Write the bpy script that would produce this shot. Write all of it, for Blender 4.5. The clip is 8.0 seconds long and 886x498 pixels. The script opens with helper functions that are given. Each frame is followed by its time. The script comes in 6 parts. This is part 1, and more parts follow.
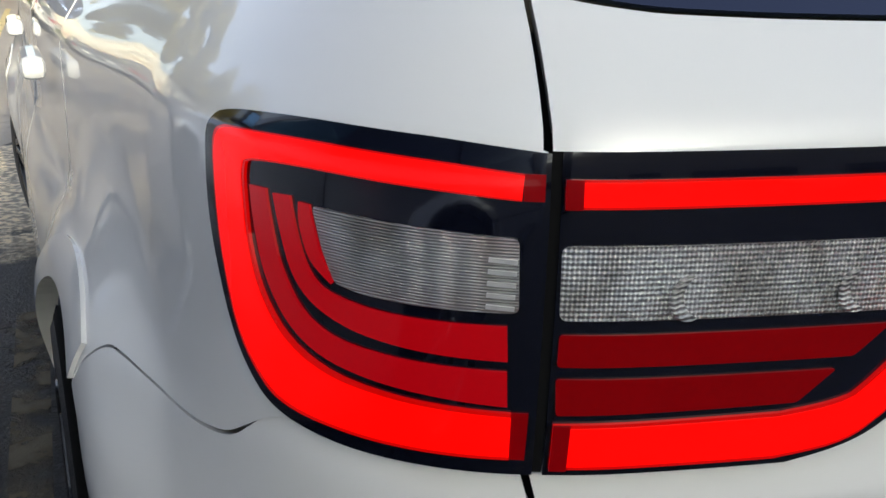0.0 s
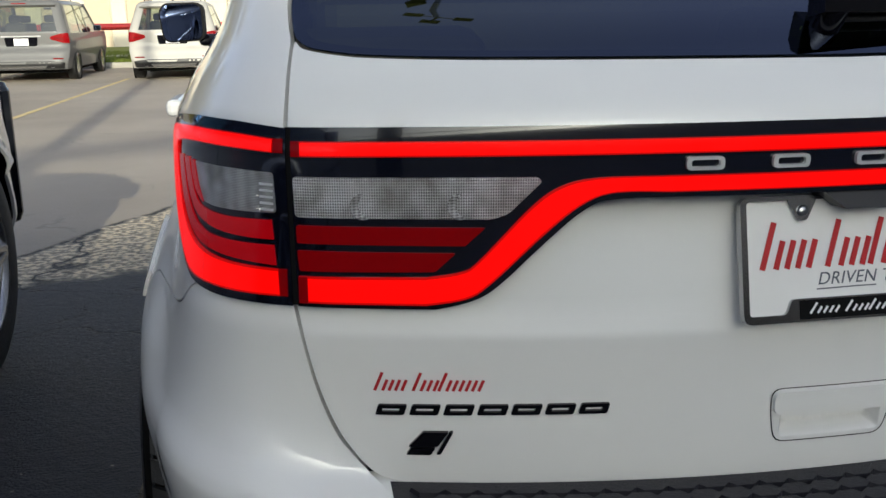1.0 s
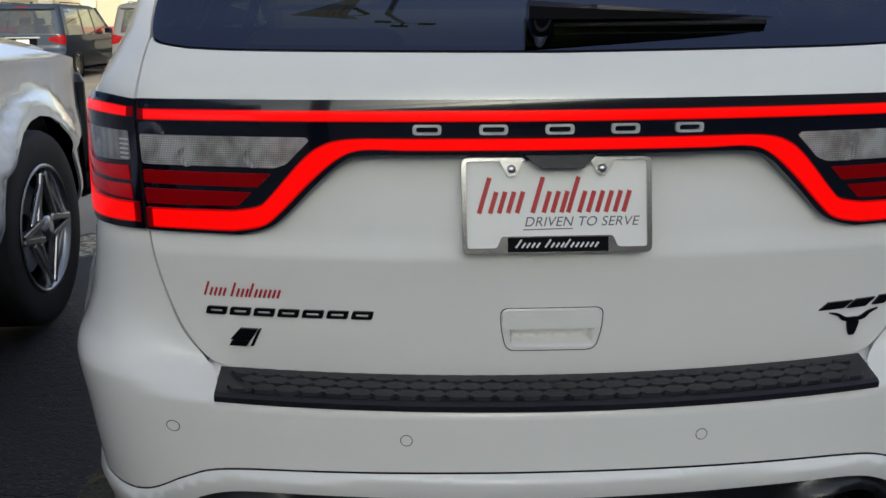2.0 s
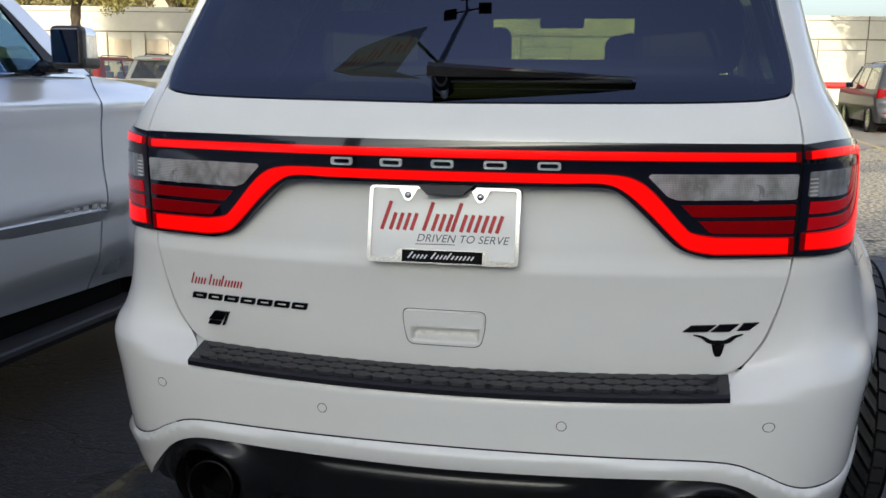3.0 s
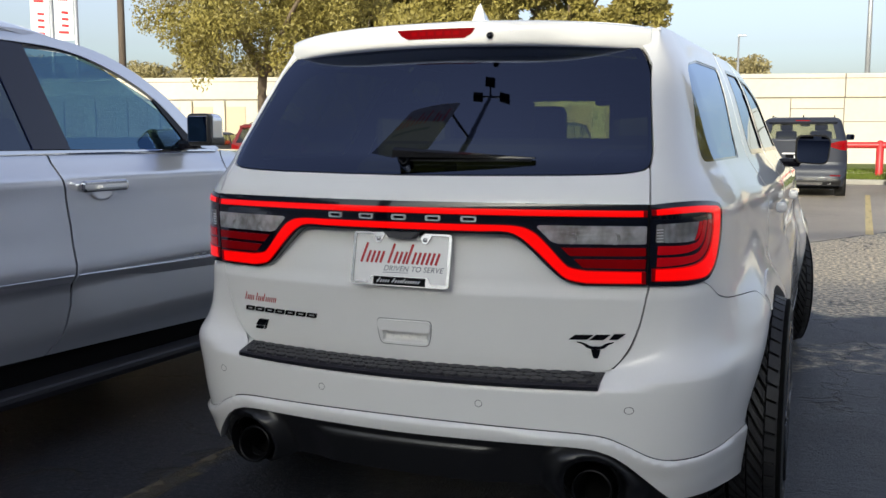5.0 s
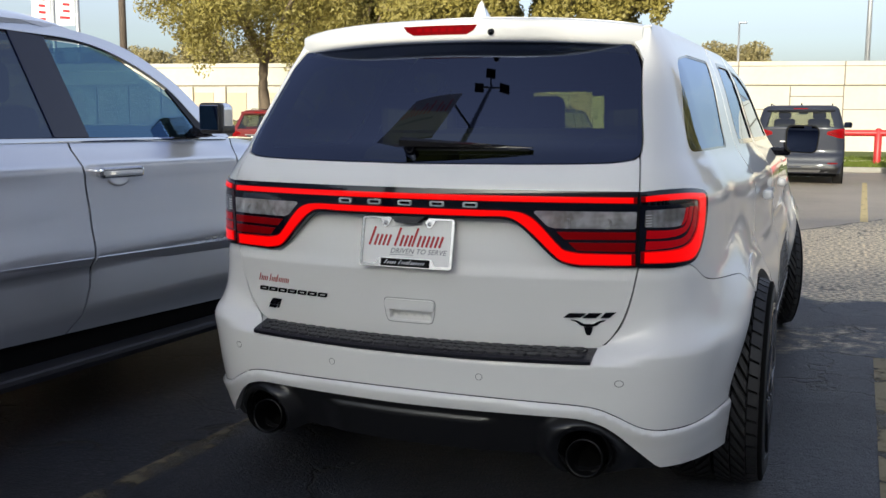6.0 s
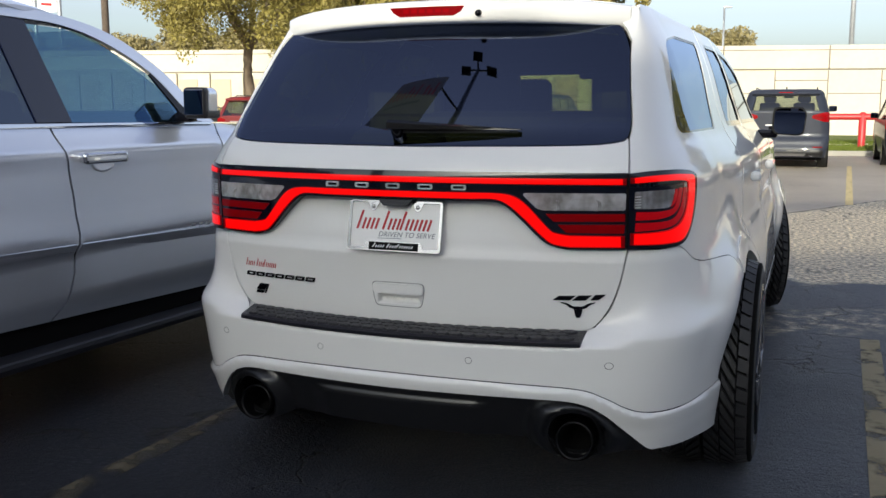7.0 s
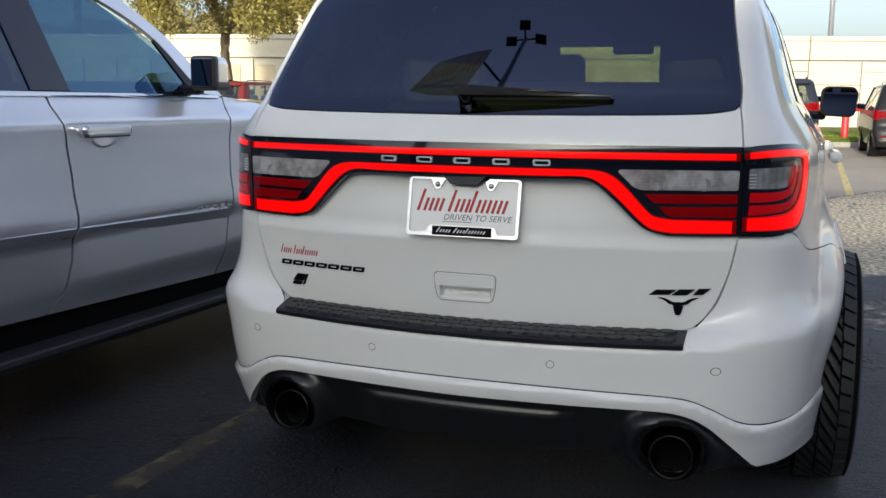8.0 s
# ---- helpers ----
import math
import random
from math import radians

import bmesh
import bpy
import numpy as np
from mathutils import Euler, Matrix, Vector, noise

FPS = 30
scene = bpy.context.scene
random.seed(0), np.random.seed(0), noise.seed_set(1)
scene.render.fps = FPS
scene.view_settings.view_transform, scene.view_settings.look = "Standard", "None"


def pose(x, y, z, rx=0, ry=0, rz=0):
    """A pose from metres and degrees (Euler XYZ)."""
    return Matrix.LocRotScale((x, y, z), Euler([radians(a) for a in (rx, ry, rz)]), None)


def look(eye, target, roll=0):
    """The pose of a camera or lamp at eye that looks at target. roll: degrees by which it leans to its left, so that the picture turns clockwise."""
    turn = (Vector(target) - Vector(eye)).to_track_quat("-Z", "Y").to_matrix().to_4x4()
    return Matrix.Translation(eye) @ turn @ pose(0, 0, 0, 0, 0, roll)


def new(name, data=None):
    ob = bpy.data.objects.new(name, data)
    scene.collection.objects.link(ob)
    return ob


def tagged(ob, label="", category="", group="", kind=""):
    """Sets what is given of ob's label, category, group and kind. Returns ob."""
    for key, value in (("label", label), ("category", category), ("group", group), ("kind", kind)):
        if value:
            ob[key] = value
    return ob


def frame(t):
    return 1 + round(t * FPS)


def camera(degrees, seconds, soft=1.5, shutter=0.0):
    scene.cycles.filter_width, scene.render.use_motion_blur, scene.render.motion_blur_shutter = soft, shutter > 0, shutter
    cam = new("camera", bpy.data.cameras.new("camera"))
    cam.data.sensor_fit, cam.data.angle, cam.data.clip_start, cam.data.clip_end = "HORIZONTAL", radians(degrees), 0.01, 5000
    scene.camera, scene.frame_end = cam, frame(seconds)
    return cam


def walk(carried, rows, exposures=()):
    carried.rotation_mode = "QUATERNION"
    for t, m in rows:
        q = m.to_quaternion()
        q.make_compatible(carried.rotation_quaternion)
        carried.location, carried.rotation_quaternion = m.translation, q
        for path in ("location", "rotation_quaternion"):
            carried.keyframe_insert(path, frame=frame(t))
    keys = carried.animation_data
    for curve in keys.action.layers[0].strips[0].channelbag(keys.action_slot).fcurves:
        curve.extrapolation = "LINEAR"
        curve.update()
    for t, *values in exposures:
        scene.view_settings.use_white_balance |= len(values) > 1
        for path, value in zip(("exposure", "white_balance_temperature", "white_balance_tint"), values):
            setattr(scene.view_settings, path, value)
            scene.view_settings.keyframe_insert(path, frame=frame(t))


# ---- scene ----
cam = camera(49.87, 8.0)
ROWS = [
    (0.0, -1.0008, -0.3838, 1.2470, 72.590, -0.650, -24.050),
    (0.5, -0.8670, -0.7409, 1.2462, 73.924, 0.111, -17.396),
    (1.0, -0.7129, -1.0558, 1.2571, 76.268, 0.881, -9.967),
    (1.5, -0.4715, -1.3320, 1.2240, 77.242, 0.089, -6.570),
    (1.7, -0.4021, -1.4147, 1.2351, 76.368, 0.229, -5.745),
    (2.8, 0.2812, -1.8083, 1.2598, 78.990, -0.313, 10.128),
    (3.0, 0.3736, -1.8768, 1.2537, 79.762, -0.486, 11.309),
    (3.5, 0.6432, -2.0906, 1.2584, 81.295, 0.015, 15.705),
    (4.0, 0.9110, -2.2477, 1.2632, 83.053, 0.307, 18.850),
    (4.5, 1.0640, -2.3788, 1.2894, 83.541, 0.249, 21.464),
    (6.0, 1.2078, -2.7064, 1.3253, 82.524, -0.231, 21.837),
    (6.5, 1.2132, -2.6998, 1.3157, 82.099, -0.147, 21.282),
    (7.0, 1.1954, -2.6914, 1.3128, 81.708, 0.050, 20.986),
    (7.5, 1.0646, -2.5606, 1.2808, 81.475, -0.389, 20.554),
    (8.0, 0.7877, -2.4043, 1.2404, 81.099, -0.493, 19.379),
]
walk(cam, [(t, pose(x, y, z, rx, ry, rz)) for t, x, y, z, rx, ry, rz in ROWS],
     exposures=((0.0, 1.16, 6350, 5), (0.5, 1.02, 6300, 5), (1.0, 0.76, 6150, 5), (1.5, 0.58, 6200, 5), (3.0, 0.90, 6200, 6), (4.0, 0.64, 6150, 7), (6.0, 0.68, 6150, 7.5), (8.0, 0.76, 6150, 7)))
from mathutils.geometry import delaunay_2d_cdt

# ---- world and light ----
SUN_EL, SUN_AZ = 15.0, -2.0        # degrees; azimuth: how far the sun stands to the left of straight behind the cars
world = bpy.data.worlds.new("sky")
scene.world = world
world.use_nodes = True
wn = world.node_tree.nodes
sky = wn.new("ShaderNodeTexSky")
sky.sky_type, sky.sun_disc = "NISHITA", False
sky.sun_elevation, sky.sun_rotation = radians(SUN_EL), radians(180 + SUN_AZ)
sky.air_density, sky.dust_density, sky.ozone_density = 1.0, 2.9, 2.05
haze = wn.new("ShaderNodeHueSaturation")        # thin haze pales the sky
haze.inputs["Saturation"].default_value = 0.55
haze.inputs["Hue"].default_value = 0.525
world.node_tree.links.new(sky.outputs[0], haze.inputs["Color"])
world.node_tree.links.new(haze.outputs[0], wn["Background"].inputs[0])
wn["Background"].inputs[1].default_value = 0.15
sun = new("sun", bpy.data.lights.new("sun", "SUN"))
sun.data.energy, sun.data.angle, sun.data.color = 2.6, radians(0.55), (1.0, 0.90, 0.72)
a_, e_ = radians(SUN_AZ), radians(SUN_EL)
sun.matrix_world = look((0, 0, 30), (0 + math.sin(a_) * math.cos(e_), math.cos(a_) * math.cos(e_), 30 - math.sin(e_)))


# ---- materials ----
def material(name, color, rough=0.5, metal=0.0, coat=0.0, spec=0.5, var=0.0, scale=8.0, bump=0.0, bump_scale=60.0,
             emit=None, strength=0.0, coat_rough=0.03):
    m = bpy.data.materials.new(name)
    m.use_nodes = True
    nt = m.node_tree
    b = nt.nodes["Principled BSDF"]
    b.inputs["Base Color"].default_value = (*color, 1)
    b.inputs["Roughness"].default_value = rough
    b.inputs["Metallic"].default_value = metal
    b.inputs["Coat Weight"].default_value = coat
    b.inputs["Coat Roughness"].default_value = coat_rough
    b.inputs["Specular IOR Level"].default_value = spec
    if emit:
        b.inputs["Emission Color"].default_value = (*emit, 1)
        b.inputs["Emission Strength"].default_value = strength
    if var or bump:
        co = nt.nodes.new("ShaderNodeTexCoord")
        if var:
            big, fine = nt.nodes.new("ShaderNodeTexNoise"), nt.nodes.new("ShaderNodeTexNoise")
            big.inputs["Scale"].default_value, fine.inputs["Scale"].default_value = scale, scale * 9
            big.inputs["Detail"].default_value = fine.inputs["Detail"].default_value = 5
            add = nt.nodes.new("ShaderNodeMath")
            add.operation = "MULTIPLY_ADD"
            add.inputs[1].default_value = 0.45
            half = nt.nodes.new("ShaderNodeMath")
            half.operation = "MULTIPLY"
            half.inputs[1].default_value = 0.6
            mix = nt.nodes.new("ShaderNodeMix")
            mix.data_type = "RGBA"
            mix.inputs["A"].default_value = (*[c * (1 - var) for c in color], 1)
            mix.inputs["B"].default_value = (*[min(1, c * (1 + var)) for c in color], 1)
            for n in (big, fine):
                nt.links.new(co.outputs["Object"], n.inputs["Vector"])
            nt.links.new(big.outputs[0], half.inputs[0])
            nt.links.new(fine.outputs[0], add.inputs[0])
            nt.links.new(half.outputs[0], add.inputs[2])
            nt.links.new(add.outputs[0], mix.inputs["Factor"])
            nt.links.new(mix.outputs["Result"], b.inputs["Base Color"])
        if bump:
            n = nt.nodes.new("ShaderNodeTexNoise")
            n.inputs["Scale"].default_value, n.inputs["Detail"].default_value = bump_scale, 6
            bp = nt.nodes.new("ShaderNodeBump")
            bp.inputs["Strength"].default_value, bp.inputs["Distance"].default_value = bump, 0.01
            nt.links.new(co.outputs["Object"], n.inputs["Vector"])
            nt.links.new(n.outputs[0], bp.inputs["Height"])
            nt.links.new(bp.outputs[0], b.inputs["Normal"])
    return m


def glass(name, tint, base=0.045, sheen=(0.95, 0.97, 1.0)):
    """Thin glass: tinted see-through, glossier towards grazing angles."""
    m = bpy.data.materials.new(name)
    m.use_nodes = True
    nt = m.node_tree
    nt.nodes.clear()
    out, mix = nt.nodes.new("ShaderNodeOutputMaterial"), nt.nodes.new("ShaderNodeMixShader")
    tr, gl, lw = nt.nodes.new("ShaderNodeBsdfTransparent"), nt.nodes.new("ShaderNodeBsdfGlossy"), nt.nodes.new("ShaderNodeLayerWeight")
    power, scale = nt.nodes.new("ShaderNodeMath"), nt.nodes.new("ShaderNodeMath")
    power.operation, scale.operation = "POWER", "MULTIPLY_ADD"
    power.inputs[1].default_value = 5.0
    scale.inputs[1].default_value, scale.inputs[2].default_value = 1 - base, base
    tr.inputs[0].default_value = (*tint, 1)
    gl.inputs["Color"].default_value = (*sheen, 1)
    gl.inputs["Roughness"].default_value = 0.0
    for a, b in ((lw.outputs["Facing"], power.inputs[0]), (power.outputs[0], scale.inputs[0]), (scale.outputs[0], mix.inputs[0]), (tr.outputs[0], mix.inputs[1]), (gl.outputs[0], mix.inputs[2]), (mix.outputs[0], out.inputs[0])):
        nt.links.new(a, b)
    return m


WHITE = material("white_paint", (0.80, 0.795, 0.775), 0.35, coat=0.95, spec=0.25, var=0.02, scale=1.5)
WHITE.node_tree.nodes["Principled BSDF"].inputs["Coat IOR"].default_value = 1.48
SILVER = material("silver_paint", (0.86, 0.89, 0.94), 0.24, metal=0.65, coat=1.0, var=0.03, scale=2.0)
SENSOR_RING = material("sensor_ring", (0.05, 0.05, 0.05), 0.6)
GAP = material("panel_gap", (0.006, 0.006, 0.006), 0.9, spec=0.1)
BLACK_GLOSS = material("black_gloss_plastic", (0.003, 0.003, 0.005), 0.10, spec=0.22, coat=0.22, var=0.1, scale=5)
LAMP_BLACK = material("lamp_housing_black", (0.003, 0.004, 0.010), 0.10, spec=0.35, coat=0.5, coat_rough=0.02)
# gloss black with the blue of the reflected sky put into its colour
PILLAR = material("sky_tinted_pillar", (0.004, 0.006, 0.022), 0.08, spec=0.5, coat=0.6, coat_rough=0.02)
BLACK_MATT = material("black_textured_plastic", (0.006, 0.006, 0.007), 0.42, var=0.25, scale=20, bump=0.15, bump_scale=700)
BLACK_TRIM = material("black_trim", (0.005, 0.005, 0.006), 0.6, spec=0.12, var=0.2, scale=20)
PAD = material("step_pad_rubber", (0.010, 0.010, 0.015), 0.36, spec=0.5, var=0.3, scale=25, bump=0.25, bump_scale=500)
RED_GLOW = material("lit_red_lens", (0.12, 0.001, 0.001), 0.2, spec=0.2, coat=0.15, emit=(1.0, 0.0, 0.0), strength=0.6)
RED_RIM = material("red_lens_rim", (0.10, 0.001, 0.001), 0.2, spec=0.3, coat=0.4, emit=(1.0, 0.0, 0.0), strength=0.22)
# slight added glow, also on the cells of the unlit brake lamp
RED_LENS = material("dim_red_lens", (0.12, 0.001, 0.002), 0.2, spec=0.2, coat=0.35, var=0.25, scale=30, emit=(1.0, 0.0, 0.01), strength=0.13)
# unlit lenses and reflectors get a faint glow to keep their red deep
RED_DARK = material("faint_glow_red_lens", (0.13, 0.0, 0.001), 0.3, coat=0.15, spec=0.08, var=0.3, scale=22, emit=(1.0, 0.0, 0.01), strength=0.035)
SATIN = material("satin_chrome", (0.80, 0.80, 0.79), 0.30, metal=0.55, coat=0.4)
CHROME = material("chrome", (0.78, 0.79, 0.80), 0.06, metal=1.0)
STEEL = material("brushed_steel", (0.42, 0.42, 0.43), 0.28, metal=1.0, var=0.2, scale=30)
PLATE_WHITE = material("plate_white", (0.78, 0.77, 0.75), 0.4, coat=0.3, var=0.03, scale=14)
BANNER = material("banner_cloth", (0.28, 0.26, 0.26), 0.7, var=0.05, scale=1)
INK_RED = material("sign_red", (0.42, 0.010, 0.014), 0.45, var=0.1, scale=40)
INK_GREY = material("grey_print", (0.10, 0.11, 0.13), 0.5)
INK_WHITE = material("white_print", (0.75, 0.75, 0.75), 0.5)
RUBBER = material("tyre_rubber", (0.015, 0.015, 0.016), 0.55, var=0.35, scale=14, bump=0.3, bump_scale=260)
# blacker rubber that paints the shade between the tread blocks
GROOVE_SHADE = material("tyre_groove_shade", (0.004, 0.004, 0.004), 0.95, spec=0.1)
FRAME = material("plate_frame_chrome", (0.38, 0.38, 0.39), 0.16, metal=1.0, var=0.1, scale=20)
PIPE = material("black_pipe", (0.003, 0.003, 0.0035), 0.38, spec=0.25, metal=0.0, var=0.2, scale=20)
VALANCE = material("black_valance_plastic", (0.009, 0.009, 0.010), 0.34, spec=0.5, coat=0.25, var=0.2, scale=20, bump=0.08, bump_scale=700, coat_rough=0.15)
PIPE_EDGE = material("dark_polished_steel", (0.018, 0.018, 0.019), 0.28, metal=1.0, var=0.3, scale=25)
BOARD = material("running_board_plastic", (0.022, 0.023, 0.028), 0.5, var=0.2, scale=9)
RIM_DARK = material("dark_alloy", (0.03, 0.031, 0.034), 0.25, metal=0.6, coat=0.5)
ALLOY = material("machined_alloy", (0.55, 0.55, 0.56), 0.25, metal=1.0, var=0.1, scale=10)
CABIN = material("dark_cabin_trim", (0.016, 0.016, 0.018), 0.75, var=0.3, scale=9)
SEAT = material("seat_leather", (0.03, 0.03, 0.032), 0.6, var=0.3, scale=7)
TINT = glass("tinted_glass", (0.12, 0.15, 0.05), 0.150, (0.58, 0.68, 1.0))
TINT_SIDE = glass("dark_tinted_glass", (0.05, 0.058, 0.04), 0.14, (0.66, 0.78, 1.0))
PALE_GLASS = glass("pale_tinted_glass", (0.20, 0.29, 0.27), 0.25, (0.40, 0.70, 1.0))
SMOKED = glass("smoked_glass", (0.34, 0.36, 0.26), 0.10)
CLEAR = glass("clear_glass", (0.86, 0.90, 0.86), 0.04)
MIRROR = material("mirror_glass", (0.22, 0.27, 0.42), 0.02, metal=1.0)


def ribbed(name, bars, rows, tone):
    """Clear lamp lens: a bright reflector behind fine vertical and horizontal optics."""
    m = material(name, tone, 0.16, metal=0.25, coat=1.0)
    nt = m.node_tree
    b = nt.nodes["Principled BSDF"]
    co = nt.nodes.new("ShaderNodeTexCoord")
    waves = []
    for direction, s in (("X", bars), ("Z", rows)):
        w = nt.nodes.new("ShaderNodeTexWave")
        w.bands_direction = direction
        w.inputs["Scale"].default_value, w.inputs["Distortion"].default_value = s, 0.25
        nt.links.new(co.outputs["Object"], w.inputs["Vector"])
        waves.append(w)
    add = nt.nodes.new("ShaderNodeMath")
    nt.links.new(waves[0].outputs["Fac"], add.inputs[0])
    nt.links.new(waves[1].outputs["Fac"], add.inputs[1])
    bp = nt.nodes.new("ShaderNodeBump")
    bp.inputs["Strength"].default_value, bp.inputs["Distance"].default_value = 0.85, 0.004
    nt.links.new(add.outputs[0], bp.inputs["Height"])
    nt.links.new(bp.outputs[0], b.inputs["Normal"])
    stretch = nt.nodes.new("ShaderNodeMapping")
    stretch.inputs["Scale"].default_value = (1.0, 0.0, 0.8)
    nt.links.new(co.outputs["Object"], stretch.inputs["Vector"])
    n = nt.nodes.new("ShaderNodeTexNoise")
    n.inputs["Scale"].default_value, n.inputs["Detail"].default_value = 22, 2
    nt.links.new(stretch.outputs[0], n.inputs["Vector"])
    ramp = nt.nodes.new("ShaderNodeValToRGB")
    ramp.color_ramp.elements[0].position, ramp.color_ramp.elements[1].position = 0.38, 0.60
    ramp.color_ramp.elements[0].color = (tone[0] * 0.52, tone[1] * 0.50, tone[2] * 0.46, 1)
    ramp.color_ramp.elements[1].color = (*tone, 1)
    nt.links.new(n.outputs[0], ramp.inputs[0])
    line = nt.nodes.new("ShaderNodeMapRange")
    line.inputs[1].default_value, line.inputs[2].default_value, line.inputs[3].default_value = 0.3, 1.2, 0.72
    nt.links.new(add.outputs[0], line.inputs[0])
    shade = nt.nodes.new("ShaderNodeMix")
    shade.data_type, shade.blend_type = "RGBA", "MULTIPLY"
    shade.inputs["Factor"].default_value = 1.0
    nt.links.new(ramp.outputs[0], shade.inputs["A"])
    nt.links.new(line.outputs[0], shade.inputs["B"])
    nt.links.new(shade.outputs["Result"], b.inputs["Base Color"])
    return m


LENS_REV = ribbed("reversing_lens", 108, 87, (1.0, 0.99, 0.96))
LENS_SIDE = ribbed("indicator_lens", 20, 150, (0.66, 0.66, 0.64))
BULB = ribbed("bulb_reflector", 50, 87, (0.92, 0.91, 0.88))


def asphalt():
    m = bpy.data.materials.new("asphalt")
    m.use_nodes = True
    nt = m.node_tree
    b = nt.nodes["Principled BSDF"]
    nd, ln = nt.nodes.new, nt.links.new
    geo = nd("ShaderNodeNewGeometry")
    sep = nd("ShaderNodeSeparateXYZ")
    ln(geo.outputs["Position"], sep.inputs[0])

    def noise_tex(scale, detail=6):
        n = nd("ShaderNodeTexNoise")
        n.inputs["Scale"].default_value, n.inputs["Detail"].default_value = scale, detail
        ln(geo.outputs["Position"], n.inputs["Vector"])
        return n.outputs[0]

    def maths(op, a, c, d=None):
        n = nd("ShaderNodeMath")
        n.operation = op
        for i, v in enumerate((a, c, d)):
            if v is None:
                continue
            if isinstance(v, (int, float)):
                n.inputs[i].default_value = v
            else:
                ln(v, n.inputs[i])
        return n.outputs[0]

    def mixed(f, a, c):
        n = nd("ShaderNodeMix")
        n.data_type = "RGBA"
        for key, v in (("Factor", f), ("A", a), ("B", c)):
            if isinstance(v, tuple):
                n.inputs[key].default_value = (*v, 1)
            else:
                ln(v, n.inputs[key])
        return n.outputs["Result"]

    def steps(v, lo, hi):
        n = nd("ShaderNodeMapRange")
        n.interpolation_type = "SMOOTHSTEP"
        n.inputs[1].default_value, n.inputs[2].default_value = lo, hi
        ln(v, n.inputs[0])
        return n.outputs[0]

    # distance from the old joint that runs across the lot
    wob = maths("MULTIPLY", noise_tex(2.5, 4), 0.16)
    side = maths("ADD", maths("SUBTRACT", maths("MULTIPLY", sep.outputs[1], 0.47), maths("MULTIPLY", sep.outputs[0], 0.88)), wob)
    side = maths("SUBTRACT", side, 4.04)
    far_zone = steps(side, -0.02, 0.02)
    joint = maths("SUBTRACT", 1.0, steps(maths("ABSOLUTE", side, 0), 0.0, 0.045))
    grain, fine, blot, spots, stones = noise_tex(95, 3), noise_tex(240, 2), noise_tex(0.7), noise_tex(3.2), noise_tex(24, 5)
    # dark sealcoat; part of the stalls' blue shade is in these colours
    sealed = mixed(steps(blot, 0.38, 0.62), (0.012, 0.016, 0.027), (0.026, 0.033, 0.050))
    # the seal is lighter towards the right, in patches
    right_side = steps(maths("ADD", sep.outputs[0], maths("MULTIPLY", blot, 1.2)), 1.1, 2.4)
    sealed = mixed(maths("MULTIPLY", right_side, steps(spots, 0.30, 0.62)), sealed, (0.040, 0.046, 0.062))
    # bare coarse stone, with the warm sunlit cream put into its colour
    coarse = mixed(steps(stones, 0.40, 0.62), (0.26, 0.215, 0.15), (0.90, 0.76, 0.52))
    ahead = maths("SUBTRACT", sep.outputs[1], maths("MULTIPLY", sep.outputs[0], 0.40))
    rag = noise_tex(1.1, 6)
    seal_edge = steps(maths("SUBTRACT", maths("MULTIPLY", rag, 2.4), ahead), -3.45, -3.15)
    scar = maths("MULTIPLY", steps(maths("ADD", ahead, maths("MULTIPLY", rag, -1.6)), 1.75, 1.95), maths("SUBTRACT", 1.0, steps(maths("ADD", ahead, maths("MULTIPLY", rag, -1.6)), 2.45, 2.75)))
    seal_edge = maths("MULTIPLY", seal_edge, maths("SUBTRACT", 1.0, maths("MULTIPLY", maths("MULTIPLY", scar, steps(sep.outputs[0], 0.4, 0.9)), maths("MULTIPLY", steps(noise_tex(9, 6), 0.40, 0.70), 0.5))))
    # shade between the parked cars, painted as darker asphalt towards the left
    car_shade = steps(maths("SUBTRACT", maths("MULTIPLY", blot, 1.0), sep.outputs[0]), 0.55, 1.4)
    sealed = mixed(maths("MULTIPLY", car_shade, 0.65), sealed, (0.005, 0.0068, 0.012))
    speck = maths("MULTIPLY", steps(noise_tex(130, 2), 0.52, 0.64), steps(noise_tex(2.0, 4), 0.38, 0.60))
    sealed = mixed(maths("MULTIPLY", speck, maths("SUBTRACT", 0.65, maths("MULTIPLY", car_shade, 0.45))), sealed, (0.095, 0.102, 0.122))
    grit = maths("MULTIPLY", steps(noise_tex(58, 3), 0.55, 0.63), steps(noise_tex(0.9, 4), 0.35, 0.62))
    sealed = mixed(maths("MULTIPLY", grit, 0.55), sealed, (0.085, 0.092, 0.112))
    pits = steps(noise_tex(60, 3), 0.60, 0.70)
    sealed = mixed(maths("MULTIPLY", pits, 0.7), sealed, (0.003, 0.003, 0.004))
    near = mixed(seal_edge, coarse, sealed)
    worn = mixed(steps(spots, 0.50, 0.72), near, (0.034, 0.034, 0.036))
    near = mixed(maths("MULTIPLY", steps(grain, 0.52, 0.7), 0.5), near, worn)
    # pale older asphalt; its warm sunlit tone is put into the colour too
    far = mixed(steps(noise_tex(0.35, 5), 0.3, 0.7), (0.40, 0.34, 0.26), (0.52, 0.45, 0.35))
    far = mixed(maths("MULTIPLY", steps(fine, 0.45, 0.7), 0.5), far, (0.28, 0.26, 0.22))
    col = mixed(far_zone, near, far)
    vor = nd("ShaderNodeTexVoronoi")
    vor.feature = "DISTANCE_TO_EDGE"
    vor.inputs["Scale"].default_value = 0.42
    warp = nd("ShaderNodeTexNoise")
    warp.inputs["Scale"].default_value, warp.inputs["Detail"].default_value = 2.2, 6
    ln(geo.outputs["Position"], warp.inputs["Vector"])
    vadd = nd("ShaderNodeVectorMath")
